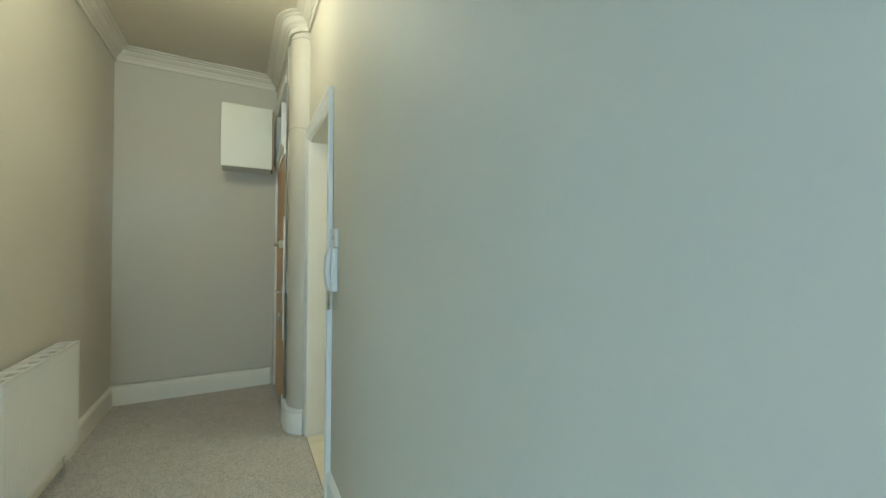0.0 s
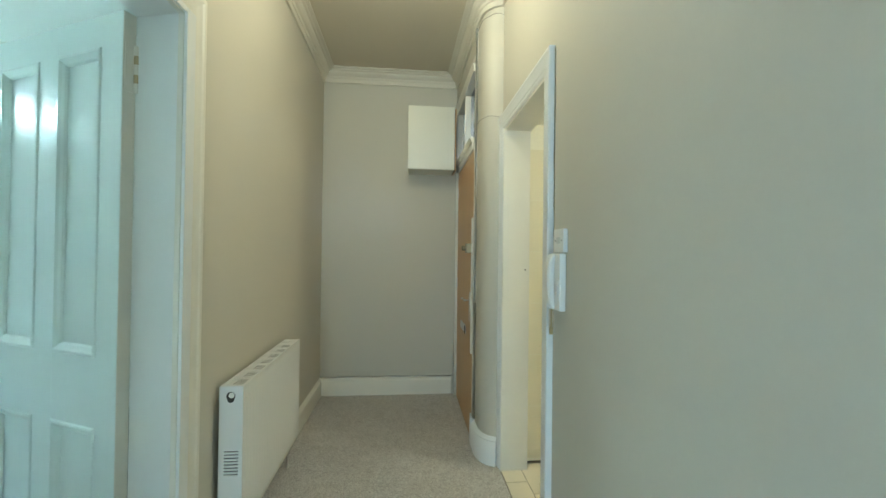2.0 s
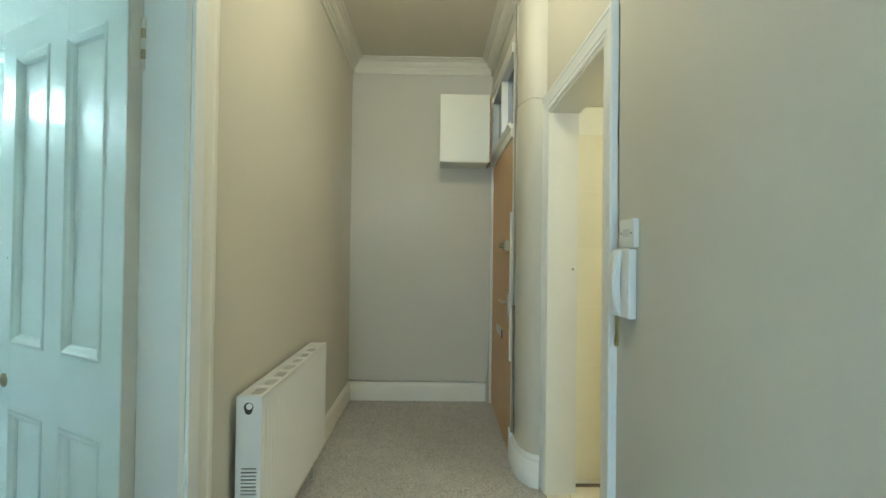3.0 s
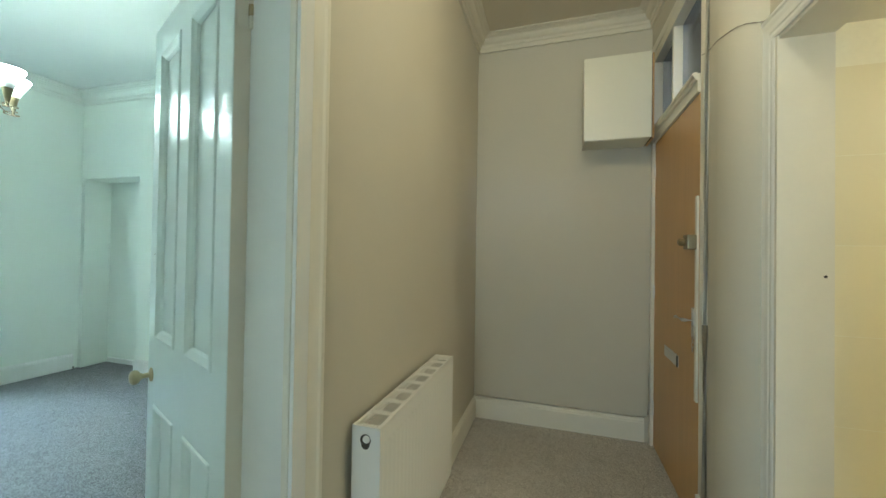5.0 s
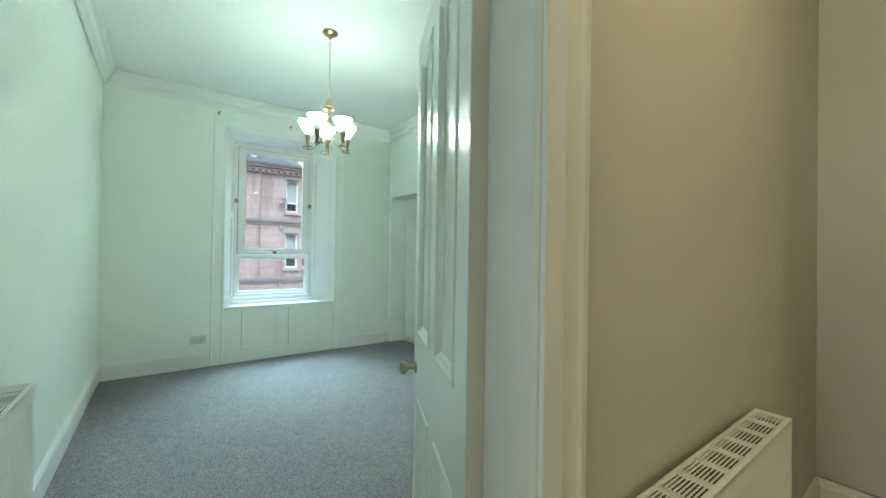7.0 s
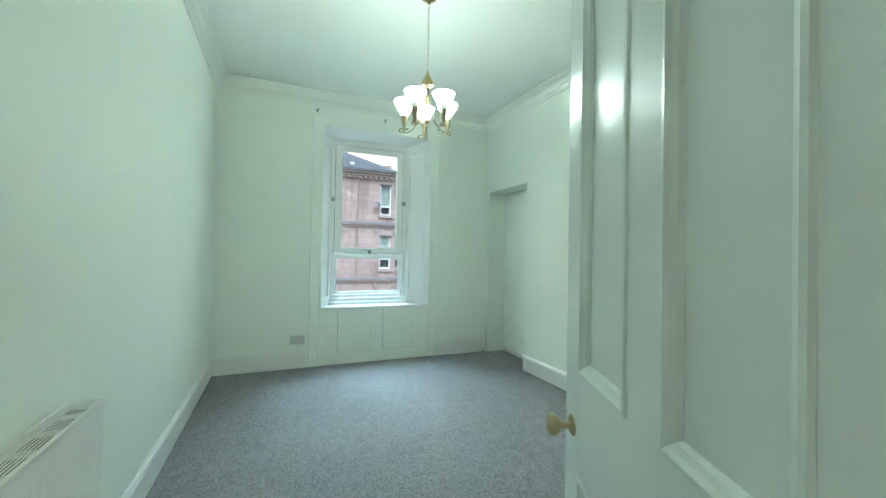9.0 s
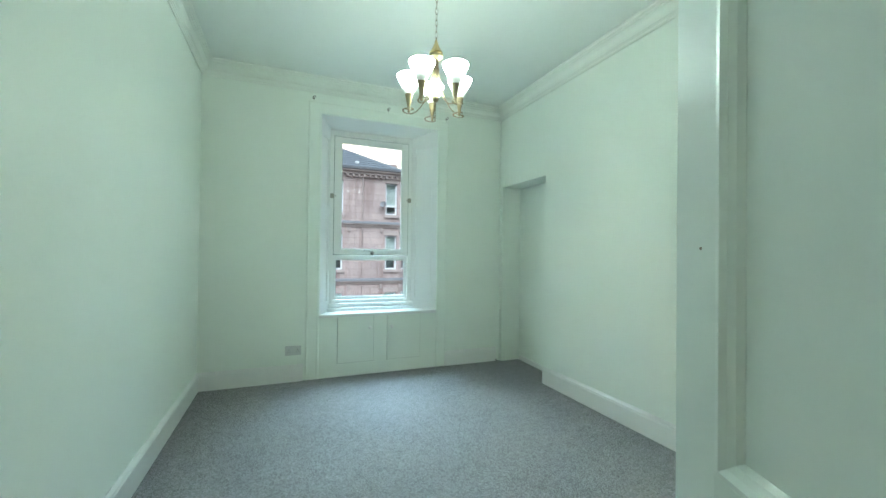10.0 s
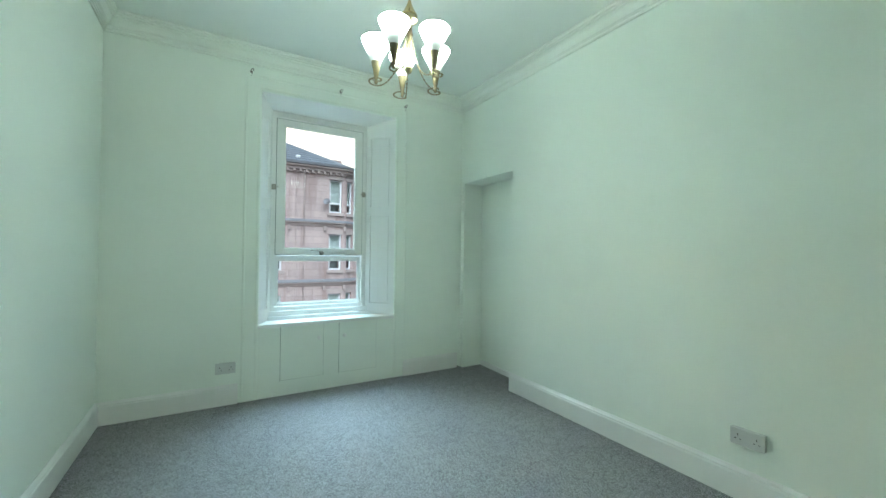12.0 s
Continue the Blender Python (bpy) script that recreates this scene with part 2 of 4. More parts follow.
def lathe(bm, profile, steps=24, m=None):
    """Turns a profile of (radius, z) round the z axis."""
    rings = []
    made = []
    for r, z in profile:
        ring = [bm.verts.new((r * math.cos(2 * math.pi * i / steps), r * math.sin(2 * math.pi * i / steps), z)) for i in range(steps)]
        rings.append(ring)
        made += ring
    for a, b in zip(rings, rings[1:]):
        for i in range(steps):
            bm.faces.new((a[i], a[(i + 1) % steps], b[(i + 1) % steps], b[i]))
    if profile[0][0] > 1e-4:
        bm.faces.new(rings[0][::-1])
    if profile[-1][0] > 1e-4:
        bm.faces.new(rings[-1])
    if m is not None:
        bmesh.ops.transform(bm, matrix=m, verts=made)
    return bm


def shell(bm, profile, steps=28):
    """Turns an open profile, with no caps."""
    rings = [[bm.verts.new((r * math.cos(2 * math.pi * i / steps), r * math.sin(2 * math.pi * i / steps), z)) for i in range(steps)] for r, z in profile]
    for a, b in zip(rings, rings[1:]):
        for i in range(steps):
            bm.faces.new((a[i], a[(i + 1) % steps], b[(i + 1) % steps], b[i]))
    return bm


def tube(bm, points, radius, steps=8):
    """A round bar along a line of points."""
    pts = [Vector(p) for p in points]
    rings = []
    side = Vector((0, 0, 1))
    for i, p in enumerate(pts):
        along = (pts[min(i + 1, len(pts) - 1)] - pts[max(i - 1, 0)]).normalized()
        u = along.cross(side)
        if u.length < 0.05:
            u = along.cross(Vector((1, 0, 0)))
        u.normalize()
        w = along.cross(u).normalized()
        side = w.cross(along) if w.cross(along).length > 0.5 else side
        side = w
        rings.append([bm.verts.new(p + radius * (math.cos(2 * math.pi * k / steps) * u + math.sin(2 * math.pi * k / steps) * w)) for k in range(steps)])
    for a, b in zip(rings, rings[1:]):
        for k in range(steps):
            bm.faces.new((a[k], a[(k + 1) % steps], b[(k + 1) % steps], b[k]))
    bm.faces.new(rings[0][::-1])
    bm.faces.new(rings[-1])
    return bm


def finish(name, bm, mat, smooth=False):
    bmesh.ops.recalc_face_normals(bm, faces=bm.faces)
    me = bpy.data.meshes.new(name)
    bm.to_mesh(me)
    bm.free()
    me.materials.append(mat)
    if smooth:
        for p in me.polygons:
            p.use_smooth = True
        me.set_sharp_from_angle(angle=radians(40))
    return me


def part(name, bm, mat, parent, label="", smooth=False, at=None):
    """One mesh object under a thing or a part."""
    ob = new(name, finish(name, bm, mat, smooth))
    ob.parent = parent
    if at is not None:
        ob.matrix_basis = at
    if label:
        tagged(ob, label)
    return ob


def structure(name, bm, mat, label, category, smooth=False):
    return tagged(new(name, finish(name, bm, mat, smooth)), label, category, kind="structure")


def thing(name, label, category, at=None, group="", kind=""):
    ob = new(name)
    ob.empty_display_size = 0.1
    if at is not None:
        ob.matrix_basis = at
    return tagged(ob, label, category, group, kind)


def wall(bm, p0, p1, thick, z0, z1, holes=()):
    """A wall from p0 to p1 whose visible face is on that line; its body lies to the left of the way. holes: (s0, s1, z0, z1)."""
    p0, p1 = Vector((*p0, 0)), Vector((*p1, 0))
    way = (p1 - p0).normalized()
    left = Vector((-way.y, way.x, 0)) * thick
    length = (p1 - p0).length
    ss = sorted({0.0, length, *(h[0] for h in holes), *(h[1] for h in holes)})
    zs = sorted({z0, z1, *(h[2] for h in holes), *(h[3] for h in holes)})

    def solid(i, j):
        if not (0 <= i < len(ss) - 1 and 0 <= j < len(zs) - 1):
            return False
        s, z = (ss[i] + ss[i + 1]) / 2, (zs[j] + zs[j + 1]) / 2
        return not any(h[0] < s < h[1] and h[2] < z < h[3] for h in holes)

    cache = {}

    def vert(i, j, k):
        if (i, j, k) not in cache:
            cache[i, j, k] = bm.verts.new(p0 + way * ss[i] + left * k + Vector((0, 0, zs[j])))
        return cache[i, j, k]

    for i in range(len(ss) - 1):
        for j in range(len(zs) - 1):
            if not solid(i, j):
                continue
            for k in (0, 1):
                bm.faces.new([vert(a, b, k) for a, b in ((i, j), (i + 1, j), (i + 1, j + 1), (i, j + 1))])
            for (a, b), (c, d), (e, f) in (((i - 1, j), (i, j), (i, j + 1)), ((i + 1, j), (i + 1, j), (i + 1, j + 1)),
                                           ((i, j - 1), (i, j), (i + 1, j)), ((i, j + 1), (i, j + 1), (i + 1, j + 1))):
                if not solid(a, b):
                    bm.faces.new((vert(c, d, 0), vert(e, f, 0), vert(e, f, 1), vert(c, d, 1)))
    return bm


def run(bm, profile, path):
    """Sweeps a profile of (out, z) along a plan line; out goes to the right of the way, with mitred corners."""
    pts = [Vector(p) for p in path]
    rows = []
    for i, p in enumerate(pts):
        a = (pts[i] - pts[i - 1]).normalized() if i else None
        b = (pts[i + 1] - pts[i]).normalized() if i < len(pts) - 1 else None
        na = Vector((a.y, -a.x)) if a else None
        nb = Vector((b.y, -b.x)) if b else None
        if na and nb:
            m = (na + nb).normalized()
            m = m / max(m.dot(na), 0.3)
        else:
            m = na or nb
        rows.append([bm.verts.new((p.x + m.x * o, p.y + m.y * o, z)) for o, z in profile])
    for a, b in zip(rows, rows[1:]):
        for k in range(len(profile) - 1):
            bm.faces.new((a[k], a[k + 1], b[k + 1], b[k]))
        bm.faces.new((a[-1], a[0], b[0], b[-1]))
    bm.faces.new(rows[0])
    bm.faces.new(rows[-1][::-1])
    return bm


def surround(bm, origin, way, out, s0, s1, z1, profile, z0=0.0):
    """A door or window architrave: profile of (away from the opening, proud of the wall)."""
    origin, way, out = Vector((*origin, 0)), Vector((*way, 0)).normalized(), Vector((*out, 0)).normalized()
    rows = []
    for cs, cz, fs, fz in ((s0, z0, -1, 0), (s0, z1, -1, 1), (s1, z1, 1, 1), (s1, z0, 1, 0)):
        rows.append([bm.verts.new(origin + way * (cs + fs * a) + out * h + Vector((0, 0, cz + fz * a))) for a, h in profile])
    for a, b in zip(rows, rows[1:]):
        for k in range(len(profile) - 1):
            bm.faces.new((a[k], a[k + 1], b[k + 1], b[k]))
        bm.faces.new((a[-1], a[0], b[0], b[-1]))
    bm.faces.new(rows[0])
    bm.faces.new(rows[-1][::-1])
    return bm


def polygon(bm, points, z0, z1):
    low = [bm.verts.new((x, y, z0)) for x, y in points]
    high = [bm.verts.new((x, y, z1)) for x, y in points]
    bm.faces.new(low[::-1])
    bm.faces.new(high)
    for i in range(len(points)):
        j = (i + 1) % len(points)
        bm.faces.new((low[i], low[j], high[j], high[i]))
    return bm


# ---- plan ----
ZR, ZH = 3.005, 3.045                     # ceilings of the room and the hall
SW, NW = (-5.50, 1.002), (-5.50, 4.095)   # corners of the room
SE, NE = (-1.262, 1.130), (-1.262, 4.25)
HW0, HW1 = (-1.014, -4.0), (-1.13, 4.35)  # hall, wall towards the room
HE1, HE0 = (0.278, 3.12), (0.338, -4.0)   # hall, bathroom side
FD1, FD0 = (0.135, 4.35), (0.160, 3.27)   # hall, front door side


def on(a, b, y):
    """The point of the line a-b at y."""
    k = (y - a[1]) / (b[1] - a[1])
    return (a[0] + k * (b[0] - a[0]), y)


PIER = []
for q in range(9):
    a = math.pi / 2 * q / 8
    PIER.append((0.278 - 0.118 * math.cos(a), 3.27 - 0.15 * math.sin(a)))

# floors
structure("floor", box(-5.62, -1.16, 0.95, 4.40, -0.12, 0.0), M_CARPET, "grey flecked loop-pile carpet laid wall to wall", "floor")
structure("floor_hall", box(-1.16, 0.40, -4.2, 4.40, -0.12, 0.0), M_HCARPET, "worn beige-grey flecked carpet in the narrow hall", "floor")

# room walls
DOOR_S0, DOOR_S1, DOOR_Z = 1.225, 2.117, 2.17
# First hole is the room door; the second is invented for the side fill.
bm = wall(bmesh.new(), HW1, HW0, -0.15, 0, ZH + 0.1, [(HW1[1] - DOOR_S1 - 0.05, HW1[1] - DOOR_S0, 0, DOOR_Z), (HW1[1] + 0.85, HW1[1] + 1.85, 0, 2.12)])
structure("wall_1", bm, M_HALL, "warm grey painted plaster wall between hall and room", "wall")
bm = wall(bmesh.new(), (-1.285, 4.4), (-1.222, 0.9), 0.004, 0, ZR + 0.05, [(4.4 - DOOR_S1 - 0.05, 4.4 - DOOR_S0, 0, DOOR_Z)])
structure("wall_2", bm, M_ROOM, "pale green painted plaster on the room side of the door wall", "wall")
bm = wall(bmesh.new(), SE, SW, 0.12, 0, ZR + 0.1)
structure("wall_south", bm, M_ROOM, "pale green painted plaster wall behind a radiator", "wall")
NICHE = (-5.445, -4.655, 2.058)
nd = (Vector(NE) - Vector(NW)).normalized()
n_at = lambda x: NW[1] + (x - NW[0]) * nd.y / nd.x
bm = wall(bmesh.new(), NW, NE, 0.255, 0, ZR + 0.1, [((NICHE[0] - NW[0]) / nd.x, (NICHE[1] - NW[0]) / nd.x, 0, NICHE[2])])
structure("wall_north", bm, M_ROOM, "pale green painted plaster wall with a press recess", "wall")
bm = box(-5.6, -4.5, 4.355, 4.45, 0, 2.3)
structure("wall_recess", bm, M_ROOM, "pale green painted back of the press recess", "wall")

# window wall: opening splays from the room side to the window
WY0, WY1, WZ0, WZ1 = 2.045, 3.285, 0.632, 2.655
FY0, FY1, FZ0, FZ1 = 2.15, 3.055, 0.70, 2.585
XW, XS = -5.50, -5.72
bm = wall(bmesh.new(), (XW, 0.85), (XW, 4.6), 0.14, 0, ZR + 0.1, [(WY0 - 0.85, WY1 - 0.85, WZ0, WZ1)])
structure("wall_west", bm, M_ROOM, "pale green painted plaster wall around the sash window", "wall")
bm = wall(bmesh.new(), (-5.735, 0.6), (-5.735, 4.9), 0.24, -0.3, ZR + 0.3, [(FY0 - 0.60, FY1 - 0.60, 0.70, FZ1)])
structure("wall_outer", bm, M_STONE, "red sandstone outer wall around the window", "wall")

# ceilings
structure("ceiling", box(-5.9, -1.2, 0.7, 4.7, ZR, ZR + 0.15), M_CEIL, "pale painted plaster ceiling of the room", "ceiling")
structure("ceiling_hall", box(-1.2, 0.5, -4.2, 4.7, ZH, ZH + 0.15), M_HCEIL, "cream painted plaster ceiling of the hall", "ceiling")

# hall walls
structure("wall_end", wall(bmesh.new(), (-1.3, 4.35), (0.7, 4.35), 0.12, 0, ZH + 0.1), M_HALL, "warm grey painted plaster wall at the hall's end", "wall")
bm = bmesh.new()
wall(bm, HE1, HE0, 0.145, 0, ZH + 0.1, [(3.12 - 3.062, 3.12 - 2.368, 0, 2.125)])
structure("wall_east", bm, M_HALL, "warm grey painted plaster wall with the bathroom doorway", "wall")
bm = wall(bmesh.new(), FD1, FD0, 0.16, 0, ZH + 0.1, [(0.02, 0.965, 0, 2.72)])
structure("wall_front_door", bm, M_HALL, "warm grey painted wall around the flat's front door", "wall")
bm = polygon(bmesh.new(), [*PIER, (0.43, 3.12), (0.43, 3.268), (0.32, 3.268)], 0, ZH + 0.1)
structure("wall_pier", bm, M_HALL, "rounded grey plaster corner between front door and bathroom", "wall", True)
# Unseen closing wall; its hole is made up to let the end fill in.
structure("wall_back", wall(bmesh.new(), (0.5, -4.0), (-1.3, -4.0), 0.10, 0, ZH + 0.1, [(0.36, 1.36, 0.45, 2.15)]), M_HALL, "unseen warm grey plaster wall closing the hall, opening added for a fill lamp", "wall")

# bathroom shell beyond its doorway
structure("floor_bathroom", box(0.40, 2.1, 1.2, 3.3, -0.12, -0.008), M_GROUT, "dark grouted bathroom floor bed", "floor")
structure("ceiling_bathroom", box(0.42, 2.1, 1.1, 3.3, 2.19, 2.27), M_OLDTRIM, "low cream painted bathroom ceiling", "ceiling")
BWALL = structure("wall_bathroom", wall(bmesh.new(), (0.42, 3.155), (2.1, 3.155), 0.1, 0, 2.3), M_WGROUT, "tiled bathroom wall seen through the doorway", "wall")
structure("wall_bathroom_far", wall(bmesh.new(), (2.0, 3.3), (2.0, 1.1), 0.1, 0, 2.3), M_TILE, "cream bathroom wall", "wall")
structure("wall_bathroom_near", wall(bmesh.new(), (2.1, 1.2), (0.4, 1.2), 0.1, 0, 2.3), M_TILE, "cream bathroom wall", "wall")

# stair landing beyond the front door
structure("wall_landing", wall(bmesh.new(), (1.9, 4.9), (1.9, 3.0), 0.2, -0.2, 3.6), M_LANDING, "plain pale stair landing wall", "wall")
# Slab added to keep most sky light off the landing, gap left at the far side.
structure("ceiling_landing", box(0.30, 1.78, 3.0, 4.9, 3.3, 3.5), M_CORNICE, "plain slab added over the stair landing to block sky light", "ceiling")
structure("floor_landing", box(0.41, 1.9, 3.27, 4.9, -0.2, -0.01), M_GROUT, "dark stone landing floor", "floor")

# ---- cornices, skirtings ----
ROOM_CORNICE = [(0, 2.862), (0.011, 2.862), (0.011, 2.876), (0.018, 2.881), (0.018, 2.892), (0.024, 2.894), (0.024, 2.902), (0.040, 2.912), (0.056, 2.934), (0.060, 2.952), (0.068, 2.956), (0.068, 2.968), (0.078, 2.972), (0.078, 2.984), (0.090, 2.990), (0.090, ZR), (0, ZR)]
structure("trim_cornice", run(bmesh.new(), ROOM_CORNICE, [(-1.262, 1.15), SW, NW, (-1.262, 4.25)]), M_CORNICE, "moulded plaster cornice round the room", "cornice")
HALL_CORNICE = [(0, 2.932), (0.016, 2.932), (0.018, 2.966), (0.026, 2.968), (0.030, 2.985), (0.046, 2.992), (0.060, 3.006), (0.064, 3.020), (0.082, 3.024), (0.082, 3.032), (0.108, 3.036), (0.108, ZH), (0, ZH)]
HALL_RUN = [HW0, HW1, FD1, *PIER, HE0]
structure("trim_hall_cornice", run(bmesh.new(), HALL_CORNICE, HALL_RUN), M_HCORNICE, "moulded cream plaster cornice round the hall", "cornice")
SKIRT = [(0, 0), (0.020, 0), (0.020, 0.132), (0.016, 0.138), (0.017, 0.146), (0.008, 0.156), (0.004, 0.164), (0, 0.164)]
structure("baseboard_south", run(bmesh.new(), SKIRT, [SE, SW, (XW, 1.90)]), M_TRIM, "white gloss moulded skirting board", "skirting board")
structure("baseboard_west", run(bmesh.new(), SKIRT, [(XW, 3.395), (XW, 4.05)]), M_TRIM, "white gloss moulded skirting board", "skirting board")
structure("baseboard_north", run(bmesh.new(), SKIRT, [(NICHE[1], n_at(NICHE[1])), NE]), M_TRIM, "white gloss moulded skirting board", "skirting board")
structure("baseboard_recess", run(bmesh.new(), [(0, 0), (0.012, 0), (0.012, 0.05), (0, 0.055)], [(NICHE[0], 4.354), (NICHE[1], 4.354)]), M_TRIM, "low white skirting in the recess", "skirting board")
structure("baseboard_hall", run(bmesh.new(), SKIRT, [on(HW0, HW1, 2.25), HW1, (0.10, 4.35)]), M_OLDTRIM, "cream gloss moulded skirting board", "skirting board")
structure("baseboard_hall_south", run(bmesh.new(), SKIRT, [on(HW0, HW1, -0.84), on(HW0, HW1, 1.10)]), M_OLDTRIM, "cream gloss moulded skirting board", "skirting board")
structure("baseboard_pier", run(bmesh.new(), [(o * 1.3, z * 1.08) for o, z in SKIRT], [(0.158, 3.37), *PIER[:-1]]), M_TRIM, "curved white skirting round the pier", "skirting board", True)
structure("baseboard_east", run(bmesh.new(), SKIRT, [on(HE1, HE0, 2.31), HE0]), M_TRIM, "white gloss moulded skirting board", "skirting board")

# ---- room door ----
ARCH = [(0.0, 0), (0.0, 0.016), (0.012, 0.020), (0.030, 0.018), (0.036, 0.022), (0.060, 0.024), (0.078, 0.028), (0.092, 0.030), (0.100, 0.034), (0.114, 0.034), (0.118, 0.028), (0.118, 0)]
hw = (Vector(HW0) - Vector(HW1)).normalized()
hout = (-hw.y, hw.x)
door_1 = thing("door_1", "white gloss four-panel timber door standing open with cream frame", "door", kind="structure")
bm = surround(bmesh.new(), HW1, hw, (1, 0), HW1[1] - DOOR_S1, HW1[1] - DOOR_S0, DOOR_Z - 0.022, ARCH)
part("architrave", bm, M_OLDTRIM, door_1, "cream gloss moulded architrave with old paint runs")
bm = bmesh.new()
quad_box(bm, -1.262, -1.072, DOOR_S0 - 0.001, DOOR_S0 + 0.022, 0, DOOR_Z - 0.001)
polygon(bm, [(-1.070, 2.1185), (-1.070, 2.168), (-1.2640, 2.185), (-1.2640, 2.166)], 0, DOOR_Z - 0.001)
quad_box(bm, -1.262, -1.072, DOOR_S0 + 0.022, DOOR_S1 + 0.049, DOOR_Z - 0.017, DOOR_Z + 0.001)
part("door_lining", bm, M_TRIM, door_1)
bm = bmesh.new()
quad_box(bm, -1.210, -1.10, DOOR_S0 + 0.0215, DOOR_S0 + 0.034, 0, DOOR_Z - 0.022, 0.002)
part("door_stop", bm, M_TRIM, door_1)

LW, LH, LT = 0.797, 2.145, 0.042
leaf_pose = pose(-1.286, 2.134, 0.012, 0, 0, 156.8)


def door_leaf(parent):
    xs = (0, 0.106, 0.347, 0.455, 0.702, LW)
    zs = (0, 0.20, 0.712, 0.955, 2.035, LH)
    bm = bmesh.new()
    for i in (0, 2, 4):
        quad_box(bm, xs[i], xs[i + 1], -LT, 0, 0, LH, 0.0015)
    for i in (1, 3):
        for j in (0, 2, 4):
            quad_box(bm, xs[i] - 0.001, xs[i + 1] + 0.001, -LT, -0.0004, zs[j], zs[j + 1])
    body = part("leaf", bm, M_DOOR, parent, "white gloss door leaf", at=leaf_pose)
    bm = box(-0.0022, 0.0002, -LT + 0.0015, -0.0015, 0.001, LH - 0.001, 0.0008)
    part("hinge_edge", bm, M_OLDTRIM, body, "leaf edge left in old cream paint")
    prof = [(0.0, -0.001), (0.004, 0.004), (0.012, 0.005), (0.020, -0.001), (0.030, -0.006), (0.036, -0.013), (0.036, -0.016), (0, -0.016)]
    for i in (1, 3):
        for j in (1, 3):
            x0, x1, z0, z1 = xs[i], xs[i + 1], zs[j], zs[j + 1]
            xm = (x0 + x1) / 2
            bm = quad_box(bmesh.new(), x0, xm - 0.0008, -0.029, -0.0135, z0, z1)
            quad_box(bm, xm - 0.0008, x1, -0.029, -0.0142, z0, z1)
            part("panel", bm, M_DOOR, body)
            bm = bmesh.new()
            for side in (0, 1):
                rows = []
                for cx, cz, fx, fz in ((x0, z0, 1, 1), (x1, z0, -1, 1), (x1, z1, -1, -1), (x0, z1, 1, -1)):
                    rows.append([bm.verts.new((cx + fx * a, h if not side else -LT - h, cz + fz * a)) for a, h in prof])
                for r in range(4):
                    a, b = rows[r], rows[(r + 1) % 4]
                    for k in range(len(prof) - 1):
                        bm.faces.new((a[k], a[k + 1], b[k + 1], b[k]))
            part("moulding", bm, M_DOOR, body)
    for side, y in ((1, 0), (-1, -LT)):
        turn = Matrix.Translation((0.741, y, 0.815)) @ pose(0, 0, 0, -90 * side)
        bm = lathe(bmesh.new(), [(0.0, 0.0), (0.026, 0.0), (0.026, 0.003), (0.019, 0.007), (0.010, 0.009), (0.009, 0.026), (0.013, 0.034), (0.024, 0.042), (0.027, 0.051), (0.025, 0.060), (0.016, 0.066), (0.0, 0.068)], 24, turn)
        part("door_knob", bm, M_OLDBRASS, body, "worn brass mortice knob", True)
    bm = lathe(bmesh.new(), [(0.0, 0.0), (0.0025, 0.0), (0.0025, 0.0008), (0.0, 0.0008)], 10, Matrix.Translation((0.735, 0, 1.275)) @ pose(0, 0, 0, -90))
    part("screw_hole", bm, M_CABLE, body, "small filled screw hole")
    for z in (1.872, 0.24):
        bm = lathe(bmesh.new(), [(0.0, 0), (0.0075, 0), (0.0075, 0.165), (0.0, 0.165)], 10, Matrix.Translation((-0.008, -LT + 0.002, z)))
        quad_box(bm, -0.0046, -0.0020, -LT + 0.003, -0.006, z, z + 0.165, 0.0008)
        hinge = part("hinge", bm, M_OLDTRIM, body, "butt hinge thick with cream paint")
        for k, mat in ((0, M_OLDTRIM), (1, M_OLDBRASS), (2, M_OLDTRIM), (3, M_OLDBRASS), (4, M_OLDTRIM)):
            at = Matrix.Translation((-0.008, -LT + 0.002, z + 0.033 * k))
            part("knuckle", lathe(bmesh.new(), [(0.0, 0.0015), (0.0086, 0.0015), (0.0091, 0.004), (0.0091, 0.029), (0.0086, 0.0315), (0.0, 0.0315)], 12, at), mat, hinge, "", True)
    return body


door_leaf(door_1)

# ---- bathroom doorway ----
door_2 = thing("door_2", "white painted bathroom doorway with moulded architrave", "door frame", kind="structure")
he = (Vector(HE0) - Vector(HE1)).normalized()
KA = [(a * 0.76, h * 0.8) for a, h in ARCH]
part("architrave", surround(bmesh.new(), HE1, he, (-1, 0), 0.058, 0.752, 2.125, KA), M_TRIM, door_2)
bm = bmesh.new()
quad_box(bm, 0.268, 0.436, 3.048, 3.0635, 0, 2.124)
quad_box(bm, 0.278, 0.440, 2.3665, 2.384, 0, 2.124)
quad_box(bm, 0.274, 0.436, 2.368, 3.062, 2.110, 2.1255)
part("door_lining", bm, M_OLDTRIM, door_2)
bm = lathe(bmesh.new(), [(0.0, 0), (0.005, 0), (0.005, 0.004), (0, 0.004)], 10, Matrix.Translation((0.41, 3.048, 1.245)) @ pose(0, 0, 0, 90))
part("screw_hole", bm, M_DARK, door_2)
for y0, y1 in ((2.386, 2.628), (2.632, 2.928), (2.932, 3.046)):
    part("threshold_tile", box(0.272, 0.398, y0, y1, -0.004, 0.006, 0.002), M_FTILE, door_2)
part("threshold_bed", box(0.268, 0.4015, 2.385, 3.047, -0.01, 0.003), M_GROUT, door_2)

# ---- front door with fanlight ----
door_3 = thing("door_3", "flush orange-brown veneered front door in a white frame under a fanlight", "door", kind="structure")
bm = bmesh.new()
FX = 0.128
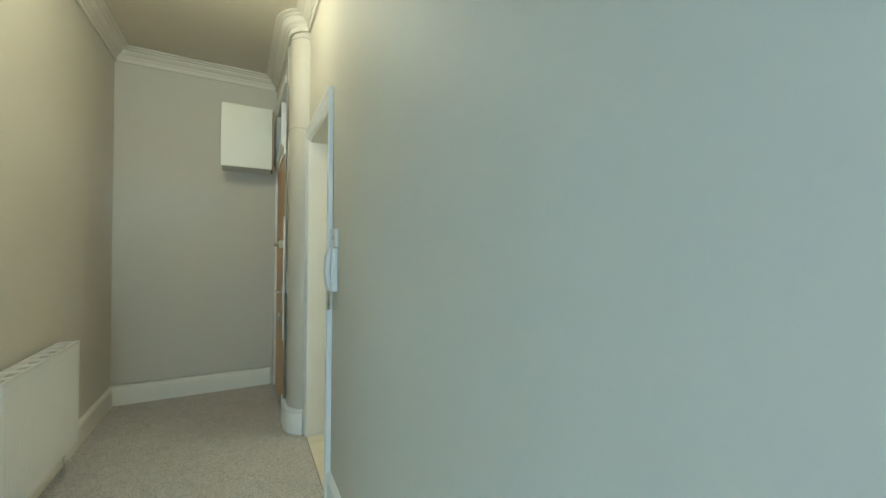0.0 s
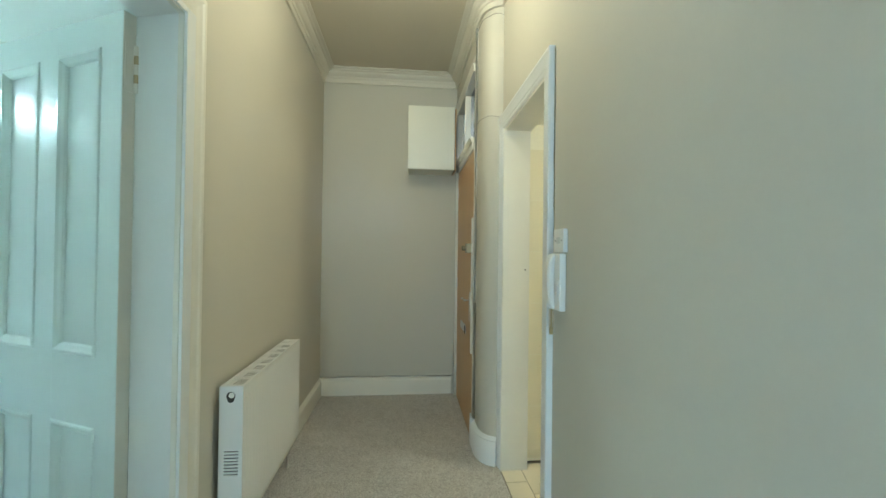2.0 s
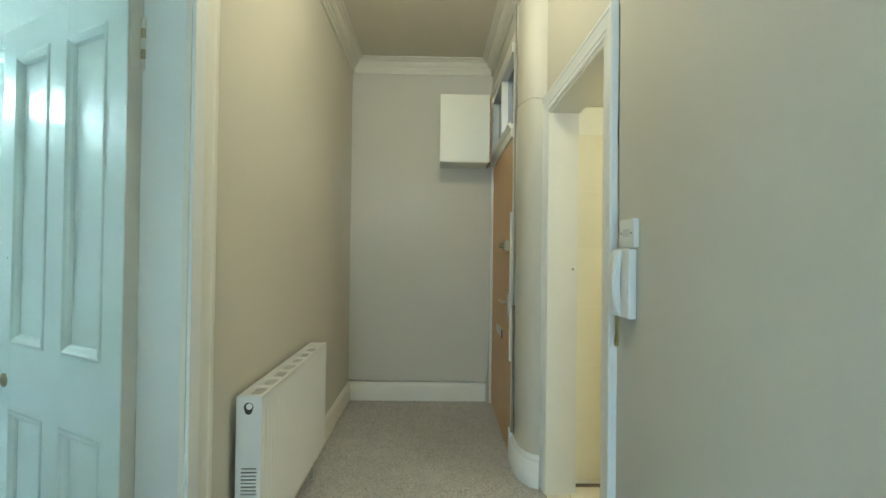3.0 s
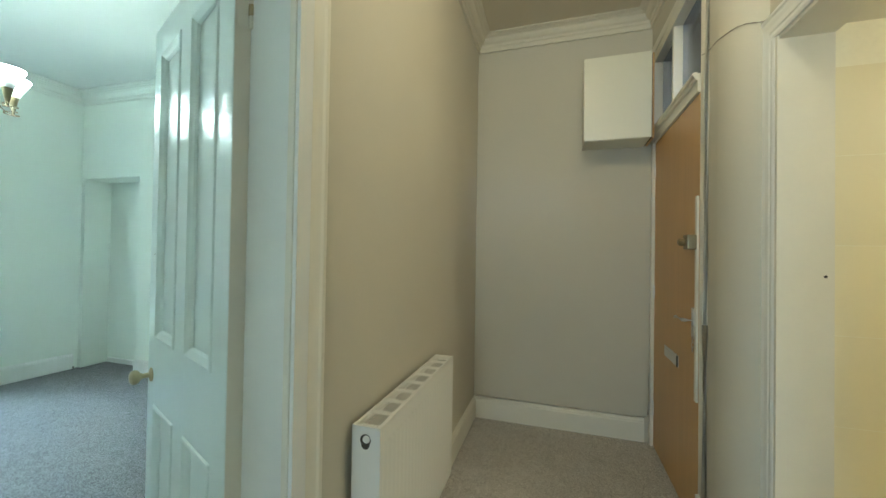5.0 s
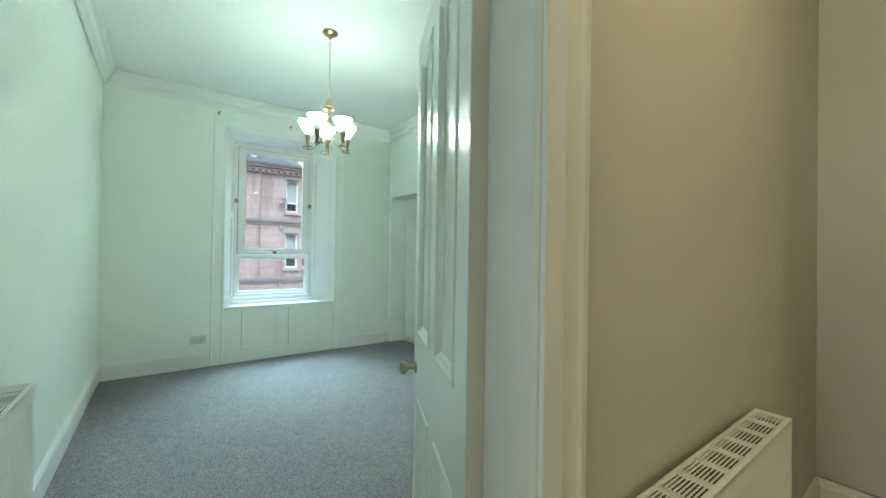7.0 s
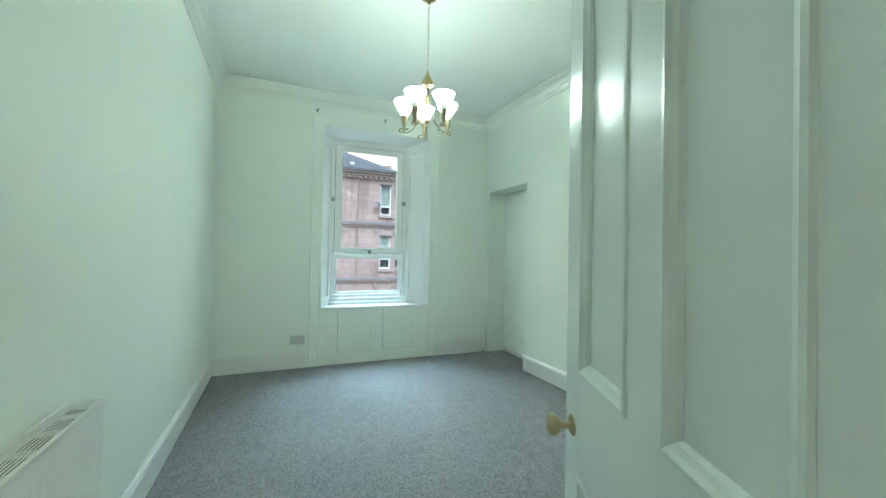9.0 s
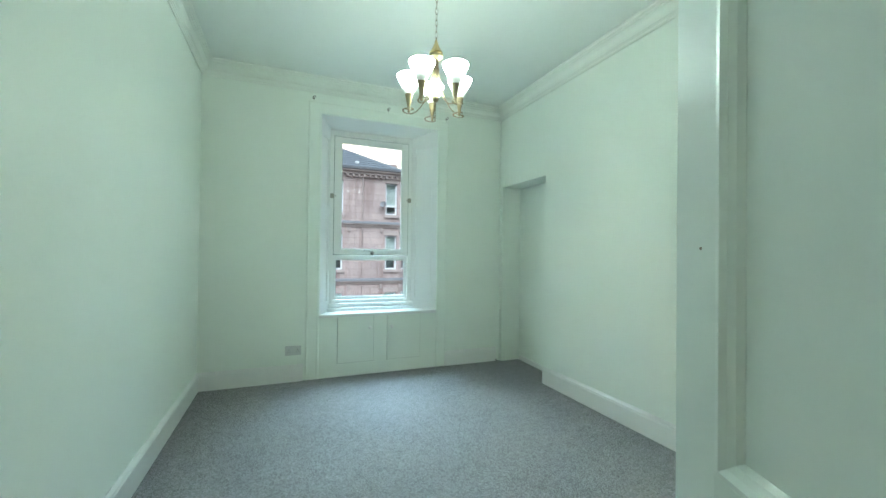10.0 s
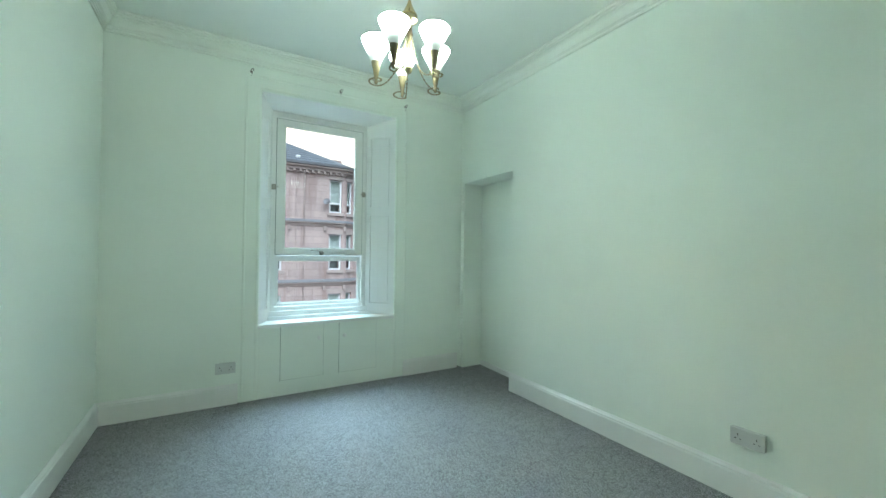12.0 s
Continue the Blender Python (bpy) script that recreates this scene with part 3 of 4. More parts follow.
quad_box(bm, FX, 0.25, 4.292, 4.335, 0, 2.72, 0.003)
quad_box(bm, FX + 0.018, 0.25, 3.385, 3.432, 0, 2.72, 0.003)
quad_box(bm, FX + 0.006, 0.25, 3.432, 4.292, 2.095, 2.185, 0.004)
quad_box(bm, FX + 0.006, 0.25, 3.432, 4.292, 2.66, 2.72, 0.004)
quad_box(bm, FX + 0.012, 0.22, 3.858, 3.888, 2.185, 2.66, 0.003)
part("door_frame", bm, M_OLDTRIM, door_3)
part("leaf", box(0.146, 0.19, 3.434, 4.290, 0.008, 2.092, 0.002), M_VENEER, door_3, "orange-brown wood veneer leaf")
bm = box(0.136, 0.146, 3.4345, 3.462, 0.62, 1.60, 0.002)
part("lock_keep", bm, M_OLDTRIM, door_3, "white painted lock keep strip")
bm = box(0.141, 0.1465, 3.735, 4.005, 0.700, 0.765, 0.003)
quad_box(bm, 0.137, 0.1415, 3.750, 3.990, 0.712, 0.752, 0.002)
part("letter_plate", bm, M_STEEL, door_3, "brushed steel letter plate")
part("letter_slot", box(0.136, 0.1412, 3.733, 3.745, 0.702, 0.763), M_DARK, door_3)
bm = box(0.134, 0.146, 3.464, 3.500, 0.92, 1.06, 0.003)
tube(bm, [(0.146, 3.482, 1.0), (0.100, 3.482, 1.0), (0.094, 3.490, 1.0), (0.094, 3.60, 0.998)], 0.009, 10)
part("lever_handle", bm, M_STEEL, door_3, "bright steel lever handle", True)
bm = box(0.098, 0.146, 3.436, 3.505, 1.345, 1.415, 0.005)
lathe(bm, [(0.0, 0), (0.018, 0), (0.018, 0.02), (0.012, 0.026), (0, 0.026)], 16, Matrix.Translation((0.098, 3.49, 1.38)) @ pose(0, 0, 0, 0, -90))
part("night_latch", bm, M_ANTIQUE, door_3, "old brass night latch")
bm = bmesh.new()
for k in range(9):
    c = Vector((0.126 + 0.002 * (k % 2), 3.452, 1.035 - 0.021 * k))
    pts = [c + Vector((0.006 * math.cos(a) * (k % 2), 0.006 * math.cos(a) * (1 - k % 2), 0.013 * math.sin(a))) for a in [2 * math.pi * q / 10 for q in range(11)]]
    tube(bm, pts, 0.0018, 6)
part("security_chain", bm, M_STEEL, door_3, "hanging steel door chain", True)
for z in (0.22, 1.02, 1.86):
    part("hinge", box(0.138, 0.147, 4.276, 4.294, z, z + 0.09, 0.002), M_STEEL, door_3)
for y0, y1 in ((3.432, 3.858), (3.888, 4.292)):
    ob = part("pane", box(0.188, 0.192, y0, y1, 2.185, 2.66), M_FROST, door_3, "obscured fanlight pane")
    ob.visible_shadow = False
bm = run(bmesh.new(), [(0, 2.72), (0.012, 2.72), (0.016, 2.76), (0.010, 2.775), (0, 2.78)], [(0.136, 4.335), (0.157, 3.385)])
part("head_moulding", bm, M_OLDTRIM, door_3)
bm = run(bmesh.new(), [(0, 2.150), (0.010, 2.154), (0.012, 2.166), (0.020, 2.172), (0.022, 2.184), (0.010, 2.190), (0, 2.190)], [(FX + 0.0058, 4.291), (FX + 0.0058, 3.433)])
part("transom_moulding", bm, M_OLDTRIM, door_3)
part("plinth_block", box(0.130, 0.160, 3.372, 3.418, 0, 0.205, 0.004), M_TRIM, door_3)

# ---- window ----
window_1 = thing("window_1", "white painted sash window with panelled shutters and deep splayed reveal", "window", kind="structure")
CAS = [(0, 0), (0, 0.010), (0.006, 0.014), (0.020, 0.014), (0.026, 0.010), (0.108, 0.010), (0.112, 0.014), (0.122, 0.014), (0.126, 0.008), (0.126, 0)]
bm = surround(bmesh.new(), (XW, 0), (0, 1), (1, 0), WY0, WY1, WZ1, CAS)
part("casing", bm, M_ROOM, window_1, "broad painted window casing down to the floor")
bm = bmesh.new()
# splayed reveal: head and two shutter cases
for quad in (((XW, WY0, WZ1), (XW, WY1, WZ1), (XS, FY1, FZ1), (XS, FY0, FZ1)),):
    low = [bm.verts.new(v) for v in quad]
    high = [bm.verts.new((v[0], v[1], v[2] + 0.03)) for v in quad]
    bm.faces.new(low)
    bm.faces.new(high[::-1])
    for i in range(4):
        bm.faces.new((low[i], low[(i + 1) % 4], high[(i + 1) % 4], high[i]))
part("reveal_head", bm, M_TRIM, window_1)


def shutter(y_room, y_win, sign):
    """A shutter case with two sunk panels on the splayed side of the reveal."""
    a, b = Vector((XW, y_room, 0)), Vector((XS, y_win, 0))
    way = (b - a).normalized()
    length = (b - a).length
    out = Vector((-way.y, way.x, 0)) * -sign
    turn = Matrix((( way.x, out.x, 0, a.x), (way.y, out.y, 0, a.y), (0, 0, 1, 0), (0, 0, 0, 1)))
    z0, z1 = WZ0 + 0.0055, FZ1 + 0.06
    m0, m1 = 0.055 if length > 0.27 else 0.045, length - 0.05
    bm = bmesh.new()
    quad_box(bm, 0, m0, -0.028, 0, z0, z1, 0, turn)
    quad_box(bm, m1, length, -0.028, 0, z0, z1, 0, turn)
    for za, zb in ((z0, 0.75), (1.66, 1.74), (2.46, z1)):
        quad_box(bm, m0, m1, -0.028, -0.0005, za, zb, 0, turn)
    body = part("shutter", bm, M_TRIM, window_1, "white panelled window shutter folded back")
    for za, zb in ((0.75, 1.66), (1.74, 2.46)):
        bm = bmesh.new()
        quad_box(bm, m0, m1, -0.026, -0.014, za, zb, 0, turn)
        quad_box(bm, m0 + 0.016, m1 - 0.016, -0.016, -0.009, za + 0.016, zb - 0.016, 0.003, turn)
        part("panel", bm, M_TRIM, body)


shutter(WY1, FY1, -1)
shutter(WY0, FY0, 1)
bm = box(XS - 0.01, XW + 0.016, WY0 - 0.004, WY1 + 0.004, WZ0 - 0.027, WZ0 + 0.005, 0.004)
part("sill_board", bm, M_TRIM, window_1, "white painted window board")
bm = box(XS - 0.06, XS + 0.055, FY0 - 0.02, FY1 + 0.02, WZ0 + 0.0055, 0.672, 0.004)
quad_box(bm, XS - 0.06, XS + 0.025, FY0 - 0.02, FY1 + 0.02, 0.672, 0.715, 0.004)
part("frame_bottom", bm, M_TRIM, window_1)
bm = bmesh.new()
quad_box(bm, XS - 0.13, XS, FY0, FY0 + 0.036, 0.70, FZ1, 0.003)
quad_box(bm, XS - 0.13, XS, FY1 - 0.042, FY1, 0.70, FZ1, 0.003)
quad_box(bm, XS - 0.13, XS, FY0 + 0.036, FY1 - 0.042, 2.535, FZ1, 0.003)
quad_box(bm, XS - 0.13, XS - 0.01, FY0 + 0.036, FY1 - 0.042, 0.70, 0.752, 0.003)
part("window_frame", bm, M_TRIM, window_1)


def sash(y0, y1, z0, z1, gy0, gy1, gz0, gz1, x, label):
    bm = bmesh.new()
    quad_box(bm, x - 0.042, x, y0, gy0, z0, z1, 0.003)
    quad_box(bm, x - 0.042, x, gy1, y1, z0, z1, 0.003)
    quad_box(bm, x - 0.042, x - 0.0005, gy0, gy1, z0, gz0, 0.003)
    quad_box(bm, x - 0.042, x - 0.0005, gy0, gy1, gz1, z1, 0.003)
    s = part("sash", bm, M_TRIM, window_1, label)
    bm = bmesh.new()
    quad_box(bm, x - 0.020, x - 0.008, gy0, gy0 + 0.008, gz0, gz1)
    quad_box(bm, x - 0.020, x - 0.008, gy1 - 0.008, gy1, gz0, gz1)
    quad_box(bm, x - 0.020, x - 0.008, gy0 + 0.008, gy1 - 0.008, gz0, gz0 + 0.008)
    quad_box(bm, x - 0.020, x - 0.008, gy0 + 0.008, gy1 - 0.008, gz1 - 0.008, gz1)
    part("glazing_bead", bm, M_TRIM, s)
    g = part("pane", box(x - 0.028, x - 0.022, gy0 - 0.004, gy1 + 0.004, gz0 - 0.004, gz1 + 0.004), M_GLASS, s, "clear window glass")
    g.visible_shadow = False
    return s


upper = sash(2.1915, 3.0080, 1.244, 2.516, 2.262, 2.934, 1.302, 2.453, XS + 0.012, "upper sash tilted slightly into the room")
lower = sash(2.1865, 3.0125, 0.752, 1.236, 2.214, 2.988, 0.780, 1.188, XS - 0.042, "lower sash")
# Solid strips in place of an open gap, their colour giving the shadow line.
bm = bmesh.new()
quad_box(bm, XS - 0.02, XS + 0.002, 2.1862, 2.1912, 1.240, 2.521)
quad_box(bm, XS - 0.02, XS + 0.002, 3.0083, 3.0130, 1.240, 2.521)
quad_box(bm, XS - 0.02, XS + 0.002, 2.1915, 3.0080, 2.5163, 2.521)
quad_box(bm, XS - 0.02, XS + 0.002, 2.1915, 3.0080, 1.2382, 1.2437)
part("sash_gap", bm, M_GAP, window_1, "strips coloured dark as the shadow gap round the upper sash")
for y, s in ((2.192, 1), (2.996, -1)):
    bm = box(XS + 0.012, XS + 0.028, y - 0.024 * s - 0.02, y - 0.024 * s + 0.02, 1.845, 1.895, 0.003)
    tube(bm, [(XS + 0.026, y - 0.03 * s, 1.872), (XS + 0.045, y - 0.01 * s, 1.872), (XS + 0.045, y + 0.016 * s, 1.868)], 0.006, 8)
    part("sash_catch", bm, M_PEWTER, window_1, "worn metal sash catch", True)
bm = lathe(bmesh.new(), [(0.0, 0), (0.022, 0), (0.022, 0.008), (0.012, 0.014), (0.010, 0.024), (0, 0.026)], 16, Matrix.Translation((XS + 0.012, 2.605, 1.262)) @ pose(0, 0, 0, 0, 90))
tube(bm, [(XS + 0.032, 2.605, 1.262), (XS + 0.040, 2.57, 1.285), (XS + 0.042, 2.50, 1.288)], 0.006, 8)
part("sash_fastener", bm, M_IRON, window_1, "dark metal fitch fastener", True)
# apron with two cupboard doors below the board
bm = box(XW, XW + 0.006, WY0, WY1, 0.0, 0.604)
part("apron", bm, M_ROOM, window_1, "painted boarded apron under the window")
for y0, y1, k in ((2.226, 2.592, 2.552), (2.738, 3.102, 2.782)):
    ob = part("cupboard_door", box(XW + 0.007, XW + 0.013, y0, y1, 0.135, 0.606, 0.0015), M_ROOM, window_1, "small painted apron cupboard door")
    bm = bmesh.new()
    quad_box(bm, XW + 0.005, XW + 0.0072, y0 - 0.003, y0, 0.13, 0.606)
    quad_box(bm, XW + 0.005, XW + 0.0072, y1, y1 + 0.0025, 0.13, 0.606)
    quad_box(bm, XW + 0.005, XW + 0.0072, y0, y1, 0.1325, 0.135)
    part("door_gap", bm, M_GAP, ob)
    bm = lathe(bmesh.new(), [(0.0, 0), (0.009, 0), (0.008, 0.010), (0.018, 0.016), (0.020, 0.024), (0.012, 0.030), (0, 0.031)], 18, Matrix.Translation((XW + 0.012, k, 0.487)) @ pose(0, 0, 0, 0, 90))
    part("cupboard_knob", bm, M_TRIM, ob, "", True)


# ---- chandelier ----
def chandelier(at):
    c = thing("chandelier", "brass five-arm chandelier with lit opal glass shades on a chain", "chandelier", Matrix.Translation(at))
    drop = ZR - at[2]
    bm = lathe(bmesh.new(), [(0.0, drop), (0.058, drop), (0.060, drop - 0.006), (0.050, drop - 0.018), (0.030, drop - 0.026), (0.026, drop - 0.034), (0.012, drop - 0.042), (0.008, drop - 0.052), (0, drop - 0.054)], 28)
    part("ceiling_rose", bm, M_BRASS, c, "round brass ceiling rose", True)
    bm = bmesh.new()
    z, k = drop - 0.052, 0
    while z > 0.405:
        pts = []
        for q in range(13):
            a = 2 * math.pi * q / 12
            u = 0.0075 * math.cos(a)
            pts.append((u if k % 2 else 0.0, 0.0 if k % 2 else u, z - 0.018 + 0.021 * math.sin(a)))
        tube(bm, pts, 0.0019, 6)
        z -= 0.0345
        k += 1
    part("chain", bm, M_BRASS, c, "twisted brass chain", True)
    bm = tube(bmesh.new(), [(0.004 * math.sin(q * 1.3), 0.004 * math.cos(q * 1.3), 0.40 + (drop - 0.44) * q / 12) for q in range(13)], 0.0016, 6)
    part("flex", bm, M_PLASTIC, c)
    bm = lathe(bmesh.new(), [(0.0, 0.412), (0.006, 0.410), (0.010, 0.392), (0.022, 0.362), (0.036, 0.338), (0.040, 0.332), (0.038, 0.326), (0.0, 0.326)], 24)
    part("cap", bm, M_BRASS, c, "conical brass cap", True)
    bm = lathe(bmesh.new(), [(0.0, 0.328), (0.036, 0.327), (0.041, 0.318), (0.041, 0.306), (0.030, 0.298), (0.014, 0.292), (0.011, 0.27), (0.010, 0.10), (0.017, 0.085), (0.020, 0.07), (0.012, 0.055), (0, 0.05)], 24)
    part("column", bm, M_ANTIQUE, c, "slim brass centre column", True)
    for k in range(5):
        t = pose(0, 0, 0, 0, 0, 161 + 72 * k)
        arm = []
        for q in range(15):
            u = q / 14
            arm.append((0.012 + 0.140 * u ** 1.5, 0.0, 0.285 - 0.285 * math.sin(u * math.pi / 2) ** 0.9))
        for q in range(1, 22):
            a = 2 * math.pi * q / 18
            r = 0.033 - 0.0004 * q
            arm.append((0.152 + r * math.sin(a), 0.033 - r * math.cos(a), 0.0011 * q))
        bm = tube(bmesh.new(), arm, 0.0048, 8)
        part("arm", bm, M_ANTIQUE, c, "curled brass arm", True, at=t)
        s = t @ Matrix.Translation((0.155, 0.018, 0))
        bm = lathe(bmesh.new(), [(0.0, 0.0), (0.006, 0.001), (0.009, 0.008), (0.006, 0.015), (0.007, 0.020), (0.012, 0.045), (0.019, 0.085), (0.024, 0.106), (0.022, 0.108), (0.0, 0.100)], 20)
        part("lamp_cup", bm, M_ANTIQUE, c, "tapered brass lamp cup", True, at=s)
        bm = shell(bmesh.new(), [(0.020, 0.096), (0.026, 0.112), (0.040, 0.145), (0.054, 0.172), (0.064, 0.194), (0.069, 0.206), (0.0695, 0.211)])
        shade = part("shade", bm, M_FLASK, c, "lit opal glass flared shade", True, at=s)
        bm = shell(bmesh.new(), [(0.0695, 0.211), (0.066, 0.211), (0.060, 0.192), (0.050, 0.170), (0.036, 0.143), (0.018, 0.100)])
        part("shade_lining", bm, M_FLASKIN, shade, "", True)
    return c


chandelier((-3.57, 2.568, 2.083))


# ---- radiators ----
def radiator(label, length, at):
    """Double panel radiator along x from 0, its back near y = 0, its front at y = depth."""
    depth, z0, z1 = 0.098, 0.185, 0.782
    r = thing("radiator", label, "radiator", at)
    bm = bmesh.new()
    line = [(0.006, 0.0)]
    k = 0.030
    while k < length - 0.03:
        line += [(k, 0.0), (k + 0.005, 0.0013), (k + 0.016, 0.0013), (k + 0.021, 0.0)]
        k += 0.0333
    line.append((length - 0.006, 0.0))
    za, zb, zc, zd = z0 + 0.004, z0 + 0.030, z1 - 0.062, z1 - 0.002
    rows = []
    for z, f in ((za, 0), (zb - 0.008, 0), (zb, 1), (zc, 1), (zc + 0.008, 0), (zd, 0)):
        rows.append([bm.verts.new((x, depth + f * o, z)) for x, o in line])
    rows.append([bm.verts.new((x, depth - 0.010, zd)) for x, o in line])
    rows.append([bm.verts.new((x, depth - 0.010, za)) for x, o in line])
    for a, b in zip(rows, rows[1:] + rows[:1]):
        for q in range(len(line) - 1):
            bm.faces.new((a[q], a[q + 1], b[q + 1], b[q]))
    bm.faces.new([r[0] for r in rows])
    bm.faces.new([r[-1] for r in rows][::-1])
    part("front_panel", bm, M_RAD, r, "white pressed steel front panel with vertical flutes")
    bm = box(0.006, length - 0.006, 0.006, 0.016, z0 + 0.004, z1 - 0.016, 0.003)
    part("back_panel", bm, M_RAD, r)
    # Plain block close under the grille, dark so the slots read as shaded.
    bm = box(0.012, length - 0.012, 0.018, depth - 0.014, z0 + 0.05, z1 - 0.022)
    part("convector", bm, M_SLOT, r, "convector block coloured dark for the shade inside")
    for x0, x1 in ((0.0, 0.0055), (length - 0.0055, length)):
        bm = wall(bmesh.new(), (x0, 0.004), (x0, depth), -(x1 - x0), z0 + 0.01, z1, [(0.020, 0.078, z0 + 0.330 - 0.0135 * q - 0.0055, z0 + 0.330 - 0.0135 * q) for q in range(8)])
        part("end_panel", bm, M_RAD, r, "white end panel with vent slots")
        x = x0 - 0.0015 if x0 == 0.0 else x1 + 0.0015
        bm = lathe(bmesh.new(), [(0.0, -0.001), (0.0175, -0.001), (0.0175, 0.0012), (0.0, 0.0012)], 20, Matrix.Translation((x, 0.050, z1 - 0.040)) @ pose(0, 0, 0, 0, -90 if x0 == 0 else 90))
        lathe(bm, [(0.0, -0.001), (0.0135, -0.001), (0.0135, 0.0009), (0.0, 0.0009)], 20, Matrix.Translation((x, 0.050, z1 - 0.054)) @ pose(0, 0, 0, 0, -90 if x0 == 0 else 90))
        part("end_plug_hole", bm, M_SLOT, r, "discs coloured dark as the shade in a tapping hole", True)
        bm = lathe(bmesh.new(), [(0.0, 0), (0.0115, 0), (0.0115, 0.004), (0.009, 0.006), (0, 0.006)], 16, Matrix.Translation((x, 0.054, z1 - 0.036)) @ pose(0, 0, 0, 0, -90 if x0 == 0 else 90))
        part("vent_plug", bm, M_RAD, r, "white blanking plug")
    cells = max(int(round(length / 0.105)), 4)
    step = (length - 0.024) / cells
    grill = bmesh.new()
    quad_box(grill, 0, length, 0.004, 0.014, z1 - 0.014, z1, 0.003)
    quad_box(grill, 0, length, depth - 0.014, depth, z1 - 0.014, z1, 0.003)
    for q in range(cells + 1):
        x = 0.012 + step * q
        quad_box(grill, max(x - 0.012, 0), min(x + 0.012, length), 0.013, depth - 0.013, z1 - 0.006, z1 - 0.0022)
        for e in (-0.007, 0.003):
            if 0 < x + e and x + e + 0.004 < length:
                quad_box(grill, x + e, x + e + 0.004, 0.013, depth - 0.013, z1 - 0.003, z1 + 0.0004)
    pitch = (depth - 0.028) / 8
    for q in range(9):
        y = 0.014 + pitch * q
        quad_box(grill, 0.012, length - 0.012, y - 0.0022, y + 0.0022, z1 - 0.0038, z1 - 0.0026)
    part("top_grille", grill, M_RAD, r, "white slotted top grille")
    for x in (0.055, length - 0.055):
        bm = tube(bmesh.new(), [(x, 0.052, z0 + 0.03), (x, 0.052, 0.0)], 0.0075, 10)
        lathe(bm, [(0.0, 0.10), (0.013, 0.10), (0.013, 0.15), (0.009, 0.16), (0, 0.16)], 12, Matrix.Translation((x, 0.052, 0.02)))
        part("valve_pipe", bm, M_RAD, r, "white painted valve and pipe tail", True)
    for x in (0.12, length - 0.12):
        part("wall_bracket", box(x - 0.015, x + 0.015, -0.016, 0.013, 0.30, 0.70), M_RAD, r)
    return r


hwang = math.degrees(math.atan2(HW1[1] - HW0[1], HW1[0] - HW0[0]))
p = on(HW0, HW1, 3.235)
radiator("white double-panel radiator on the hall wall beside the open door", 0.835, Matrix.Translation((p[0] + 0.018, p[1], 0)) @ pose(0, 0, 0, 0, 0, hwang - 180))
sdir = math.degrees(math.atan2(SE[1] - SW[1], SE[0] - SW[0]))
radiator("white double-panel radiator on the pale green room wall", 1.10, Matrix.Translation((-2.70, 1.002 + 0.0302 * 2.80 + 0.018, 0)) @ pose(0, 0, 0, 0, 0, sdir))

# ---- meter cupboard high in the hall corner ----
cup = thing("meter_cupboard", "cream painted wooden meter cupboard fixed high in the hall corner", "cupboard", Matrix.Translation((-0.335, 4.35, 2.09)))
part("carcass", box(0.004, 0.414, -0.222, 0.0, 0.0, 0.566, 0.003), M_BOX, cup)
part("door", box(0.0, 0.418, -0.241, -0.224, 0.002, 0.570, 0.003), M_BOX, cup, "plain cream cupboard door")
# Solid strip coloured black as the shade between cupboard and batten.
part("side_gap", box(0.4185, 0.424, -0.222, -0.02, 0.004, 0.56), M_DARK, cup)
bm = box(0.4245, 0.434, -0.232, -0.03, -0.004, 0.562, 0.002)
part("side_batten", bm, M_VENEER, cup, "bare wooden batten at the side")
bm = tube(bmesh.new(), [(0.06, -0.12, 0.566), (0.09, -0.14, 0.580), (0.13, -0.16, 0.572), (0.16, -0.15, 0.570)], 0.004, 6)
part("loose_wire", bm, M_OLDBRASS, cup)

# ---- entry phone and switch ----
ex = on(HE1, HE0, 2.2)[0]
phone = thing("entry_phone", "white plastic door entry handset on the wall by the doorway", "entry phone", Matrix.Translation((ex, 2.198, 1.126)))
part("base", box(-0.026, 0.0, -0.045, 0.045, 0.0, 0.222, 0.006), M_PLASTIC, phone)
bm = bmesh.new()
rows = []
for q in range(13):
    u = q / 12
    z = 0.004 + 0.214 * u
    bow = 0.036 + 0.017 * math.sin(math.pi * u) ** 0.6
    inner = 0.0262 if u < 0.15 or u > 0.85 else 0.0262 + 0.004 * math.sin((u - 0.15) / 0.70 * math.pi)
    rows.append([bm.verts.new((-a, y, z)) for a, y in ((inner, 0.002), (bow - 0.007, 0.002), (bow, 0.010), (bow, 0.038), (bow - 0.007, 0.045), (inner, 0.045))])
for a, b in zip(rows, rows[1:]):
    for k in range(6):
        bm.faces.new((a[k], a[(k + 1) % 6], b[(k + 1) % 6], b[k]))
bm.faces.new(rows[0][::-1])
bm.faces.new(rows[-1])
part("handset", bm, M_PLASTIC, phone, "curved white handset", True)
part("key", box(-0.030, -0.026, -0.034, -0.014, 0.05, 0.12, 0.001), M_PLASTIC, phone)
bm = bmesh.new()
coil = []
for q in range(480):
    a = q * 0.75
    z = -0.098 * math.sin(math.pi * q / 479)
    side = 0.024 - 0.010 * math.cos(math.pi * q / 479)
    coil.append((-0.030 + 0.0048 * math.cos(a), side + 0.0048 * math.sin(a), z))
part("cord", tube(bm, coil, 0.0017, 5), M_CREAMPLASTIC, phone, "yellowed coiled cord", True)
sw = thing("light_switch", "white plastic fused switch plate on a surface box", "switch", Matrix.Translation((ex, 2.186, 1.352)))
